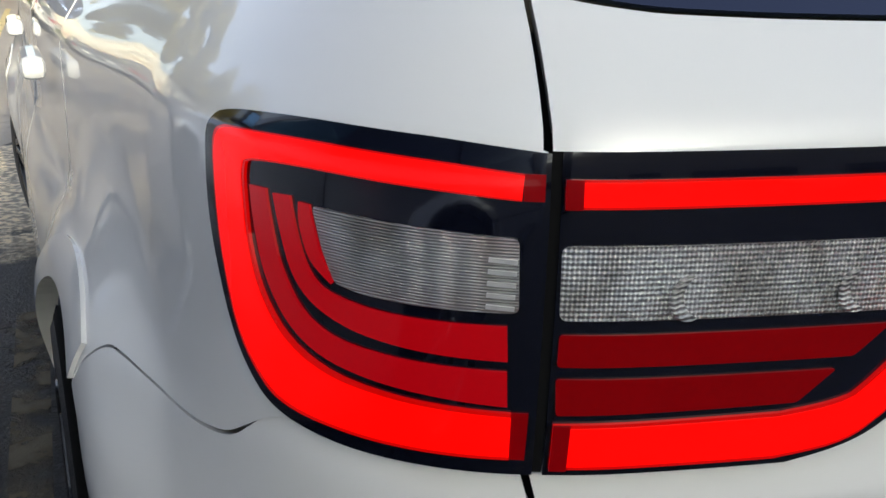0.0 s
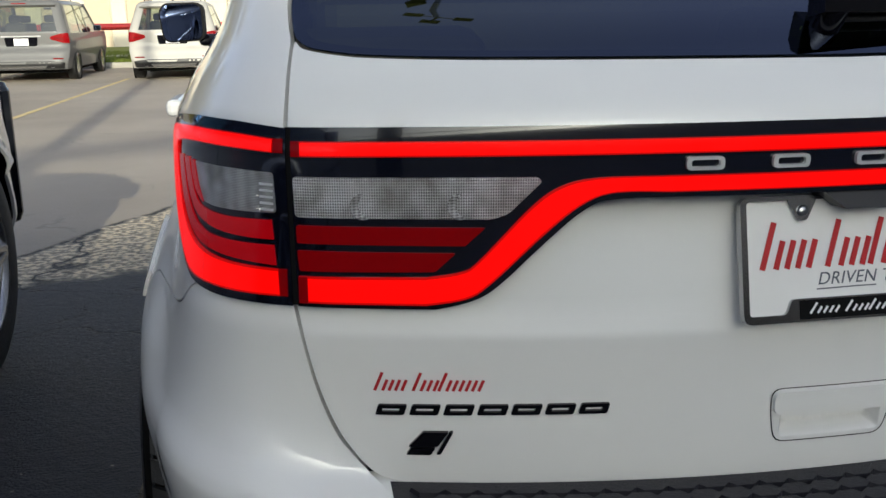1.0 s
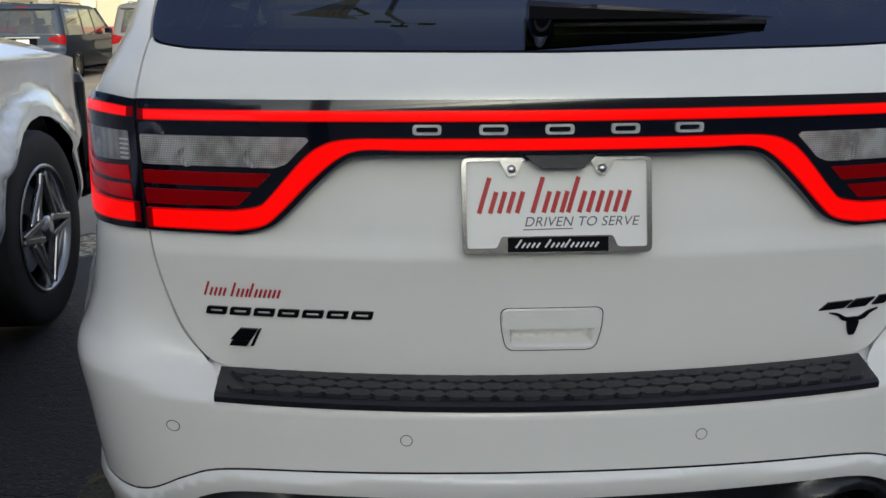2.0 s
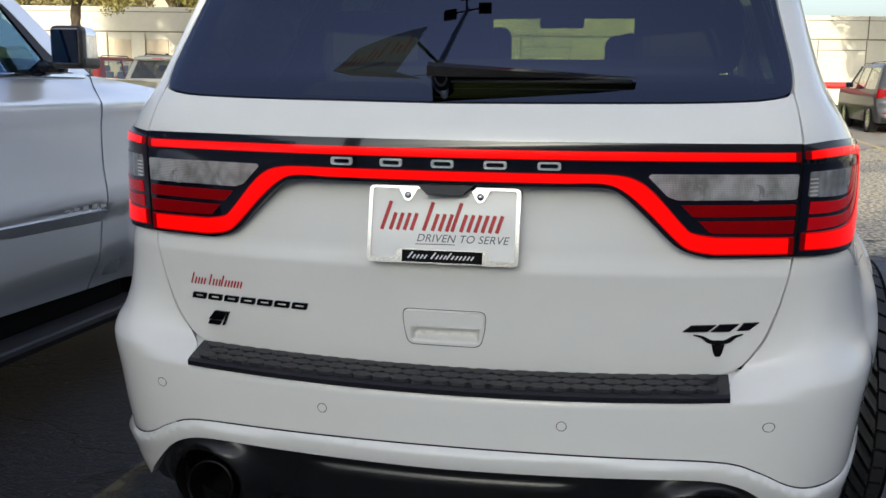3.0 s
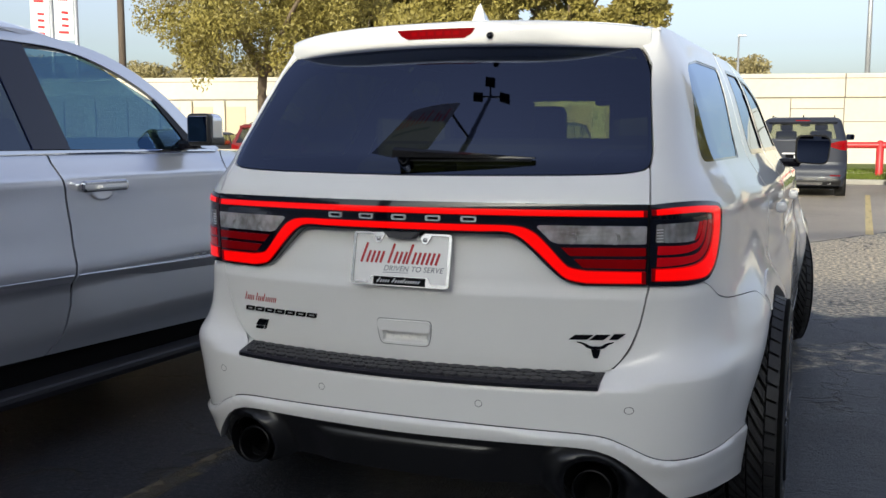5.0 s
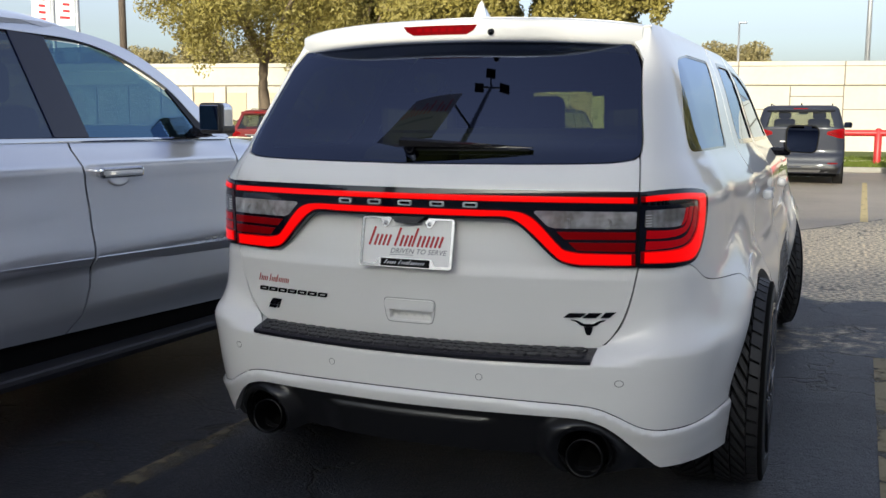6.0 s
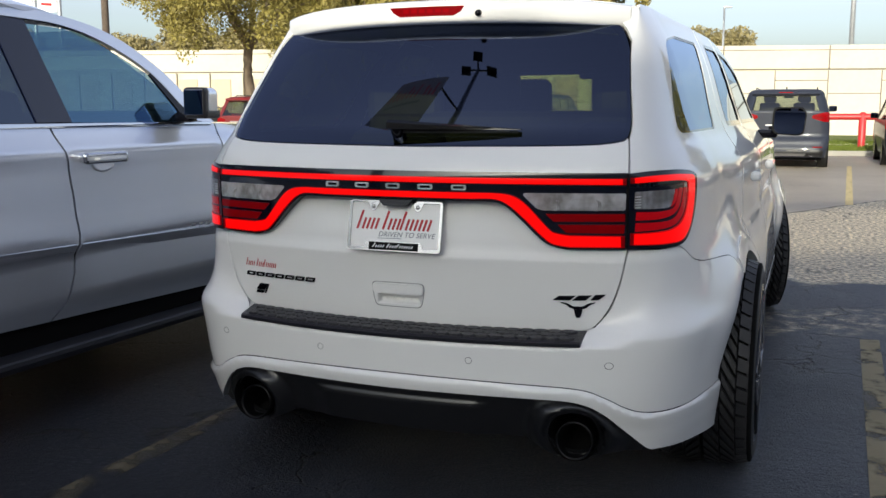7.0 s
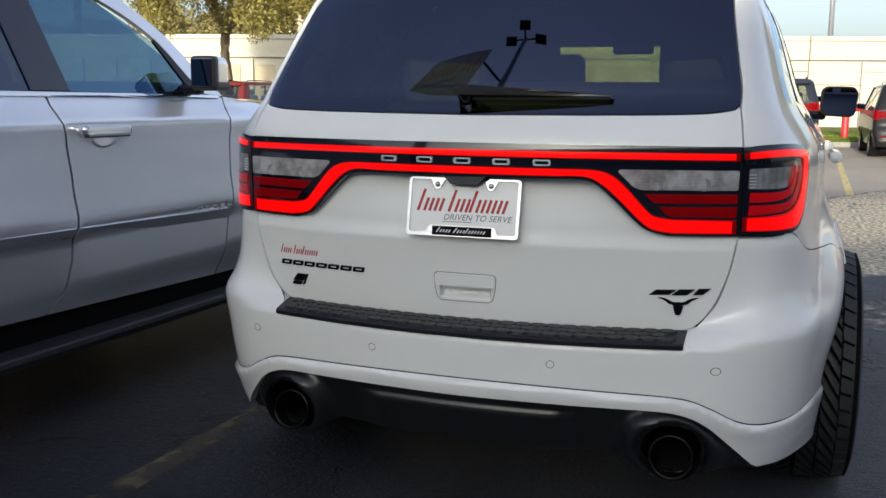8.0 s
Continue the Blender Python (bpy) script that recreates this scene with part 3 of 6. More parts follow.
# rear window
pane = spline([(0.0, 1.204), (0.43, 1.208), (0.585, 1.212), (0.640, 1.217), (0.688, 1.225), (0.712, 1.245), (0.716, 1.30), (0.686, 1.41), (0.625, 1.55), (0.600, 1.585)], 5) + [(0, 1.60)]
rear_glass = part("rear_window", skin(both(pane), hull, 0.0, 0.004, 0.04), TINT, suv, "dark tinted rear window")
rear_glass.visible_shadow = False
frit_in = [(u * 0.972, 1.40 + (z - 1.40) * 0.955) for u, z in both(pane)]
part("window_border", skin(both(pane), hull, -0.003, 0, 0.04, holes=[frit_in]), BLACK_GLOSS, rear_glass, "black ceramic border")

# rear light bar across the tailgate
bar_half = [(0.0, 1.129), (0.6995, 1.129), (0.6965, 0.903)] + spline([(0.529, 0.902), (0.486, 0.913), (0.454, 0.933), (0.398, 0.989), (0.352, 1.029), (0.313, 1.041), (0.20, 1.0415)], 4) + [(0.0, 1.0415)]
light_bar = part("light_bar", skin(both(bar_half), hull, 0.004, 0.05, 0.022), LAMP_BLACK, suv, "black light bar with lit red strips")
strip = [(-0.697, 1.0945), (-0.697, 1.1125), (0.697, 1.1125), (0.697, 1.0945)]
upper = part("upper_strip", skin(rounded(strip, 0.004), hull, 0.0065, 0.004, 0.02), RED_RIM, light_bar, "lit red strip")
part("glow_core", skin([(-0.696, 1.0962), (-0.696, 1.1108), (0.696, 1.1108), (0.696, 1.0962)], hull, 0.0072, 0.0005, 0.02), RED_GLOW, upper)
low_out = [(0.693, 0.909)] + spline([(0.54, 0.908), (0.491, 0.917), (0.460, 0.939), (0.404, 0.995), (0.358, 1.034), (0.318, 1.049), (0.25, 1.0485)], 5) + [(0.0, 1.0485)]
low_in = [(0.693, 0.944)] + spline([(0.54, 0.945), (0.499, 0.952), (0.478, 0.966), (0.418, 1.032), (0.382, 1.058), (0.339, 1.0675), (0.26, 1.0685)], 5) + [(0.0, 1.0685)]


def between(a, b, t, n=90):
    """The line that lies the share t of the way from line a to line b."""
    out = []
    for line in (a, b):
        line = np.array(line)
        run = np.concatenate([[0.0], np.cumsum(np.hypot(*np.diff(line, axis=0).T))])
        at = np.linspace(0, run[-1], n)
        out.append(np.stack([np.interp(at, run, line[:, 0]), np.interp(at, run, line[:, 1])], 1))
    return [tuple(float(c) for c in p) for p in out[0] * (1 - t) + out[1] * t]


core_out, core_in = between(low_out, low_in, 0.075), between(low_in, low_out, 0.075)
lower_core = [(-u, z) for u, z in core_out] + [(u, z) for u, z in reversed(core_out[:-1])]
lower_core += [(u, z) for u, z in core_in] + [(-u, z) for u, z in reversed(core_in[:-1])]
lower_strip = [(-u, z) for u, z in low_out] + [(u, z) for u, z in reversed(low_out[:-1])]
lower_strip += [(u, z) for u, z in low_in] + [(-u, z) for u, z in reversed(low_in[:-1])]
lower = part("lower_strip", skin(lower_strip, hull, 0.0065, 0.004, 0.014), RED_RIM, light_bar, "lit red strip")
part("glow_core", skin(lower_core, hull, 0.0072, 0.0005, 0.014), RED_GLOW, lower)
for s in (1, -1):
    part("lamp_seam", skin([(s * 0.697, 0.904), (s * 0.697, 1.129), (s * 0.709, 1.129), (s * 0.709, 0.904)], hull, 0.002, 0, 0.02), GAP, light_bar, "black seam beside the lamp")
rev = rounded([(0.697, 1.0705), (0.695, 1.020), (0.463, 1.018), (0.443, 1.025), (0.404, 1.064), (0.409, 1.0695)], 0.006)
r_up = rounded([(0.694, 1.010), (0.694, 0.987), (0.494, 0.985), (0.470, 1.008)], 0.003)
r_low = rounded([(0.694, 0.978), (0.692, 0.951), (0.530, 0.952), (0.505, 0.976)], 0.003)
for s in (1, -1):
    side = (lambda p: p) if s > 0 else mirrored
    part("reversing_lens", skin(side(rev), hull, 0.0055, 0.003, 0.014), LENS_REV, light_bar, "clear ribbed reversing lens")
    for u in (0.500, 0.615):
        x, y, z = hull(s * u, 1.040)
        bulb = lathe([(0.0015, 0.001), (0.0008, 0.006), (-0.0004, 0.011), (-0.0016, 0.0155), (-0.0006, 0.0165), (0.001, 0.017)], 20, "y")
        part("bulb", bulb, BULB, light_bar, "bulb behind the lens", at=pose(x, y - 0.0045, z - 0.006))
    for z0, z1, u1 in ((1.0945, 1.1125, 0.697), (0.909, 0.944, 0.693)):
        part("strip_end", skin(side([(u1 - 0.011, z0), (u1 - 0.011, z1), (u1, z1), (u1, z0)]), hull, 0.0082, 0.003, 0.01), RED_DARK, light_bar, "unlit dark red strip end")
    part("red_reflector", skin(side(r_up), hull, 0.006, 0.003, 0.016), RED_DARK, light_bar)
    part("red_reflector", skin(side(r_low), hull, 0.006, 0.003, 0.016), RED_DARK, light_bar)

# five plain chrome bars stand for the maker's name
for k in range(5):
    u = -0.212 + 0.106 * k
    outer = rounded([(u - 0.023, 1.0745), (u - 0.023, 1.0905), (u + 0.023, 1.0905), (u + 0.023, 1.0745)], 0.006)
    slot = rounded([(u - 0.0175, 1.0783), (u - 0.0175, 1.0867), (u + 0.0175, 1.0867), (u + 0.0175, 1.0783)], 0.004)
    part("chrome_bar", skin(outer, hull, 0.010, 0.006, 0.01, holes=[slot]), SATIN, light_bar, "small satin chrome badge bar")

# corner tail lamps
lamp_out = spline([(0.7065, 1.1275), (0.75, 1.131), (0.80, 1.1335), (0.89, 1.1335), (0.96, 1.129), (0.995, 1.1235), (1.009, 1.116), (1.015, 1.102), (1.010, 1.050), (0.998, 1.0045), (0.974, 0.950), (0.944, 0.919), (0.912, 0.905), (0.855, 0.9005), (0.782, 0.9015), (0.7035, 0.903)], 4)
glow_out = spline([(0.723, 1.115), (0.79, 1.1195), (0.889, 1.120), (0.965, 1.1155), (0.990, 1.1125), (0.999, 1.102), (0.995, 1.0634), (0.984, 1.0096), (0.963, 0.955), (0.932, 0.925), (0.902, 0.9145), (0.845, 0.913), (0.778, 0.914), (0.720, 0.9155)], 4)
glow_in = spline([(0.724, 1.0985), (0.789, 1.1015), (0.884, 1.102), (0.945, 1.0965), (0.955, 1.088), (0.952, 1.0615), (0.946, 1.032), (0.932, 1.000), (0.904, 0.973), (0.863, 0.9585), (0.813, 0.9535), (0.764, 0.952), (0.721, 0.9515)], 4)
one_out = spline([(0.949, 1.0775), (0.942, 1.0465), (0.930, 1.0142), (0.907, 0.9855), (0.875, 0.9685), (0.832, 0.9613), (0.777, 0.958), (0.724, 0.956)], 4)
one_in = spline([(0.930, 1.079), (0.922, 1.052), (0.911, 1.0244), (0.889, 0.998), (0.859, 0.9855), (0.818, 0.982), (0.774, 0.9815), (0.726, 0.982)], 4)
two_out = spline([(0.922, 1.0776), (0.914, 1.054), (0.901, 1.025), (0.881, 1.0065), (0.848, 0.9955), (0.809, 0.991), (0.770, 0.9895), (0.726, 0.9895)], 4)
two_in = spline([(0.904, 1.0794), (0.897, 1.058), (0.886, 1.034), (0.870, 1.020), (0.839, 1.0145), (0.806, 1.013), (0.767, 1.0135), (0.728, 1.0145)], 4)
clear_out = rounded([(0.882, 1.077), (0.844, 1.0772), (0.771, 1.0757), (0.724, 1.0745), (0.721, 1.024), (0.793, 1.0222), (0.834, 1.0225), (0.859, 1.0255), (0.871, 1.047)], 0.005)
sliver = spline([(0.895, 1.0771), (0.893, 1.060), (0.882, 1.0375), (0.862, 1.0241)], 4) + spline([(0.8605, 1.0262), (0.873, 1.047), (0.8845, 1.077)], 3)
for s in (1, -1):
    side = (lambda p: list(p)) if s > 0 else mirrored
    lamp = part("tail_lamp", skin(side(lamp_out), hull, 0.004, 0.03, 0.016), LAMP_BLACK, suv, "wraparound tail lamp with lit red edge")
    ring = part("glow_ring", skin(side(band(glow_out, glow_in)), hull, 0.0065, 0.004, 0.013), RED_RIM, lamp, "lit red ring")
    part("glow_core", skin(side(band(between(glow_out, glow_in, 0.075), between(glow_in, glow_out, 0.075))), hull, 0.0072, 0.0005, 0.013), RED_GLOW, ring)
    part("red_band", skin(side(band(one_out, one_in)), hull, 0.006, 0.003, 0.012), RED_LENS, lamp)
    part("red_band", skin(side(band(two_out, two_in)), hull, 0.006, 0.003, 0.012), RED_LENS, lamp)
    part("red_band", skin(side(sliver), hull, 0.006, 0.003, 0.012), RED_LENS, lamp)
    for z0, z1 in ((1.0985, 1.115), (0.9155, 0.9515)):
        part("strip_end", skin(side([(0.7095, z0), (0.7095, z1), (0.723, z1), (0.723, z0)]), hull, 0.0055, 0.003, 0.01), RED_DARK, lamp, "unlit dark red strip end")
    part("indicator_lens", skin(side(clear_out), hull, 0.0055, 0.003, 0.012), LENS_SIDE, lamp, "clear ribbed indicator lens")
    for k in range(5):
        z = 1.0275 + 0.0080 * k
        part("lens_rib", skin(side([(0.724, z - 0.0014), (0.724, z + 0.0014), (0.743, z + 0.0020), (0.743, z - 0.0008)]), hull, 0.0075, 0.003, 0.01), SATIN, lamp)

# rear bumper, lower skirt and valance
seam_low = spline([(0.0, 0.499), (0.20, 0.497), (0.45, 0.490), (0.56, 0.484), (0.615, 0.474), (0.655, 0.455), (0.700, 0.426), (0.740, 0.410), (0.79, 0.402), (0.874, 0.399), (0.99, 0.403), (flank(0.585, 0.418), 0.418)], 4)
skirt_low = spline([(0.0, 0.449), (0.20, 0.450), (0.45, 0.448), (0.547, 0.444), (0.60, 0.432), (0.644, 0.408), (0.695, 0.352), (0.740, 0.308), (0.775, 0.280)], 4) + spline([(0.80, 0.268), (0.888, 0.262), (0.99, 0.252), (flank(0.60, 0.245), 0.245)], 4)
zigzag = spline([(0.905, 0.8990), (0.930, 0.886), (0.951, 0.870), (0.975, 0.851), (1.002, 0.840), (1.037, 0.832), (1.093, 0.827), (1.139, 0.825), (1.19, 0.818), (1.24, 0.783), (flank(0.755, 0.742), 0.742)], 4)
lip = [(0.0, 0.612), (0.572, 0.612), (0.584, 0.618), (0.590, 0.642)] + spline([(0.614, 0.660), (0.647, 0.703), (0.671, 0.767), (0.691, 0.838), (0.705, 0.899)], 4)
bump_half = lip + [(0.739, 0.898), (0.805, 0.895), (0.875, 0.896)] + zigzag + arch_line(WHEELS[0], 126, 175) + [p for p in reversed(seam_low)]
dish_grid = [(sd * u, z) for sd in (-1, 1) for u in np.arange(0.60, 1.30, 0.020) for z in np.arange(0.605, 0.76, 0.0085)]
rear_bumper = part("rear_bumper", skin(both(bump_half), bumper, 0, 0.03, 0.026, extra=dish_grid), WHITE, suv)
skirt_half = [(u, z - 0.003) for u, z in seam_low] + [p for p in reversed(skirt_low)]
SEAM_Z = [p for p in seam_low]


def skirt_put(u, z):
    """The skirt swells out under its seam."""
    x, y, h = bumper(u, z)
    d = along(SEAM_Z, abs(u)) - z
    k = 0.016 * smooth(0.0, 0.014, d) - 0.006 * smooth(0.02, 0.07, d)
    return x * (1 + 0.4 * k), y - k * (1 - smooth(0.85, 1.12, abs(u)) * 0.8), h


part("lower_skirt", skin(both(skirt_half), skirt_put, 0.0, 0.03, 0.012), WHITE, suv)
part("bumper_backing", skin(both([(0.0, 0.60), (0.60, 0.60), (0.70, 0.70), (0.76, 0.90), (0.90, 0.885), (1.05, 0.82), (1.10, 0.45), (0.9, 0.38), (0.70, 0.40), (0.60, 0.46), (0, 0.47)]),
                            lambda u, z: (hull(u, z, True)[0] * 0.96, hull(u, z, True)[1] + 0.10, z), 0, 0, 0.06), GAP, suv, "black gap behind the bumper")


PIPE_U, PIPE_Z = 0.565, 0.322


def valance_skin(u, z):
    x, y, h = hull(u, z, True)
    y = along(BUMP_Y, 0.45) + 0.225 * u * u + 0.016 + 0.42 * max(0.0, 0.45 - z)
    d = math.hypot((abs(u) - PIPE_U) * 0.92, z - PIPE_Z - 0.008)
    room = smooth(-0.03, 0.045, along(SKIRT_Z, min(abs(u), 0.775)) - z)
    y -= room * (0.050 * smooth(0.150, 0.090, d) - 0.018 * smooth(0.090, 0.074, d))      # swelling round each tail pipe
    y -= 0.016 * smooth(0.425, 0.400, z) * (1 - smooth(0.24, 0.34, abs(u)))       # middle lip
    return x, y, h


SKIRT_Z = [p for p in skirt_low if p[0] < 0.78]
val_half = [(u, z + 0.008) for u, z in SKIRT_Z] + [(0.76, 0.262), (0.66, 0.262), (0.60, 0.255), (0.50, 0.255), (0.40, 0.30), (0.0, 0.30)]


def ring_line(u0, r):
    return [(u0 + 1.08 * r * math.cos(2 * math.pi * i / 30), PIPE_Z + 0.008 + r * math.sin(2 * math.pi * i / 30)) for i in range(30)]


valance = part("valance", skin(both(val_half), valance_skin, 0, 0.02, 0.011, holes=[ring_line(PIPE_U, 0.074), ring_line(-PIPE_U, 0.074)]), VALANCE, suv, "black textured lower valance")
for s in (1, -1):
    x, y, z = valance_skin(s * PIPE_U, PIPE_Z)
    part("pipe_tunnel", lathe([(-0.02, 0.080), (0.02, 0.079), (0.22, 0.075), (0.23, 0.0)], 36, "y"), GAP, valance, at=pose(x, y, z + 0.006))
    pipe = part("exhaust_pipe", lathe([(0.25, 0.052), (-0.045, 0.0595), (-0.052, 0.058), (-0.052, 0.0545), (-0.046, 0.052), (0.22, 0.046), (0.24, 0.0)], 36, "y"), PIPE, suv, "black round exhaust tip",
                at=pose(x, 0.125, 0.300, -9, 0, 0))
    part("pipe_lip", lathe([(-0.0535, 0.0550), (-0.0545, 0.0568), (-0.0525, 0.0590)], 36, "y"), PIPE_EDGE, pipe, "polished dark pipe edge")

# step pad with raised hexagons
rows_u = np.linspace(-0.586, 0.586, 49)
sections = ((0.000, 0.613), (-0.002, 0.624), (0.006, 0.629), (0.088, 0.646), (0.118, 0.646))
verts, faces = [], []
for u in rows_u:
    base = hull(u, 0.612, True)[1]
    verts += [(u * (1 + 0.004 * (k in (3, 4))), base - 0.004 + d, z) for k, (d, z) in enumerate(sections)]
for i in range(len(rows_u) - 1):
    faces += [(i * 5 + k, (i + 1) * 5 + k, (i + 1) * 5 + k + 1, i * 5 + k + 1) for k in range(4)]
faces += [tuple(range(5))[::-1], tuple((len(rows_u) - 1) * 5 + k for k in range(5))]
step_pad = part("step_pad", mesh("pad", verts, faces, False), PAD, suv, "black ribbed plastic bumper step pad")
for s in (1, -1):
    fill = []
    for u in np.linspace(0.560, 0.640, 6):
        b = hull(u, 0.612, True)[1]
        fill.append((s * u, b + 0.012, 0.612))
        fill.append((s * u, b + 0.045, 0.632))
        fill.append((s * u, b + 0.100, 0.652))
    quads = [(i * 3 + k, (i + 1) * 3 + k, (i + 1) * 3 + k + 1, i * 3 + k + 1)[::s] for i in range(5) for k in range(2)]
    part("bumper_shelf", mesh("shelf", fill, quads), WHITE, rear_bumper)
hexes = [(0.027, 0), (0.013, 0.0122), (-0.013, 0.0122), (-0.027, 0), (-0.013, -0.0122), (0.013, -0.0122)]
hv = [(x, y, 0) for x, y in hexes] + [(x * 0.90, y * 0.84, 0.0068) for x, y in hexes]
hex_mesh = mesh("hex", hv, [(6, 7, 8, 9, 10, 11)] + [(i, (i + 1) % 6, 6 + (i + 1) % 6, 6 + i) for i in range(6)], False)
hex_mesh.materials.append(PAD)
for r in range(3):
    for c in range(27 - (r % 2)):
        u = -0.54 + 0.0415 * c + 0.0208 * (r % 2)
        d = 0.0205 + 0.0235 * r
        y = hull(u, 0.612, True)[1] - 0.004 + d
        ob = new("hexagon", hex_mesh)
        ob.parent = step_pad
        ob.matrix_basis = pose(u, y, 0.629 + (d - 0.006) * 0.207 + 0.0003, 11.7, 0, math.degrees(math.atan(0.45 * u)))

# parking sensors
for u in (-0.662, -0.254, 0.254, 0.662):
    def disc(r, c=u):
        return [(c + r * math.cos(2 * math.pi * i / 24), 0.557 + r * math.sin(2 * math.pi * i / 24)) for i in range(24)]
    sensor = part("parking_sensor", skin(disc(0.0092), bumper, 0.001, 0.002, 0.008), WHITE, rear_bumper)
    part("sensor_ring", skin(disc(0.0108), bumper, 0.0006, 0, 0.008, holes=[disc(0.0093)]), SENSOR_RING, sensor)

# quarter panels, with the corner window
q_win = rounded([(1.032, 1.238), (flank(1.19, 1.240), 1.240), (flank(1.25, 1.30), 1.30), (flank(1.54, 1.588), 1.588), (flank(1.02, 1.582), 1.582), (1.205, 1.555), (1.135, 1.495), (1.062, 1.36)], 0.040)
q_line = spline([(0.7125, 1.1295), (0.716, 1.20), (0.7165, 1.232), (0.724, 1.252), (0.728, 1.30), (0.697, 1.415), (0.637, 1.55), (0.612, 1.588), (0.575, 1.622)], 4)
q_line += [(0.605, 1.632), (0.64, 1.643), (0.70, 1.652), (0.85, 1.661), (1.14, 1.664), (flank(1.70, 1.66), 1.66), (flank(1.64, 1.59), 1.59), (flank(1.44, 1.22), 1.22), (flank(1.335, 1.0), 1.0), (flank(1.325, 0.80), 0.80)]
q_line += arch_line(WHEELS[0], 40, 122) + [(u + 0.0015, z + 0.0025) for u, z in reversed(zigzag)] + [p for p in reversed(lamp_out[:-20])]
for s in (1, -1):
    side = (lambda p: list(p)) if s > 0 else mirrored
    q = part("quarter_panel", skin(side(q_line), hull, 0, 0.012, 0.030, holes=[side(q_win)]), WHITE, suv)
    g = part("quarter_window", skin(side(q_win), hull, -0.004, 0.003, 0.05), TINT_SIDE, suv, "tinted fixed corner window")
    small = [(1.22 + (u - 1.22) * 0.975, 1.415 + (z - 1.415) * 0.955) for u, z in q_win]
    part("window_seal", skin(side(q_win), hull, -0.002, 0.004, 0.04, holes=[side(small)]), BLACK_GLOSS, g)
    part("inner_liner", skin(side([(u, min(z, 1.625)) for u, z in q_line]), hull, -0.016, 0, 0.06, holes=[side(q_win)]), CABIN, q, "dark inner lining")
    for wy in WHEELS:
        lip_line = band(arch_line(wy, 4, 118, 0.472, 24), arch_line(wy, 4, 118, 0.412, 24))
        part("arch_lip", skin(side(lip_line), lambda u, z: hull(u, z, True), 0.006 if wy < 2 else 0.004, 0.035 if wy < 2 else 0.02, 0.02), WHITE, suv, "raised white lip round the wheel arch")

# doors, fender and glasshouse ahead of the quarter panel
FL = flank
rear_door = [(FL(1.342, 0.80), 0.80), (FL(1.352, 1.0), 1.0), (FL(1.456, 1.22), 1.22), (FL(1.652, 1.59), 1.59), (FL(1.715, 1.655), 1.655), (FL(2.30, 1.660), 1.660), (FL(2.25, 1.22), 1.22), (FL(2.24, 0.42), 0.42), (FL(1.46, 0.42), 0.42)] + arch_line(WHEELS[0], 10, 38, 0.426, 5)
front_door = [(FL(2.258, 0.42), 0.42), (FL(2.268, 1.22), 1.22), (FL(2.318, 1.660), 1.660), (FL(2.72, 1.64), 1.64), (FL(3.00, 1.565), 1.565), (FL(3.45, 1.24), 1.24), (FL(3.42, 0.85), 0.85), (FL(3.36, 0.42), 0.42)]
fender = [(FL(3.375, 0.42), 0.42), (FL(3.435, 0.85), 0.85), (FL(3.465, 1.17), 1.17), (FL(4.9, 1.02), 1.02), (FL(5.0, 0.85), 0.85), (FL(4.98, 0.45), 0.45)] + arch_line(WHEELS[1], 8, 172, 0.42, 14)
win_r = rounded([(FL(1.60, 1.245), 1.245), (FL(2.20, 1.245), 1.245), (FL(2.25, 1.605), 1.605), (FL(1.80, 1.598), 1.598), (FL(1.745, 1.55), 1.55)], 0.03)
win_f = rounded([(FL(2.32, 1.245), 1.245), (FL(3.38, 1.245), 1.245), (FL(2.98, 1.51), 1.51), (FL(2.70, 1.59), 1.59), (FL(2.37, 1.605), 1.605)], 0.03)
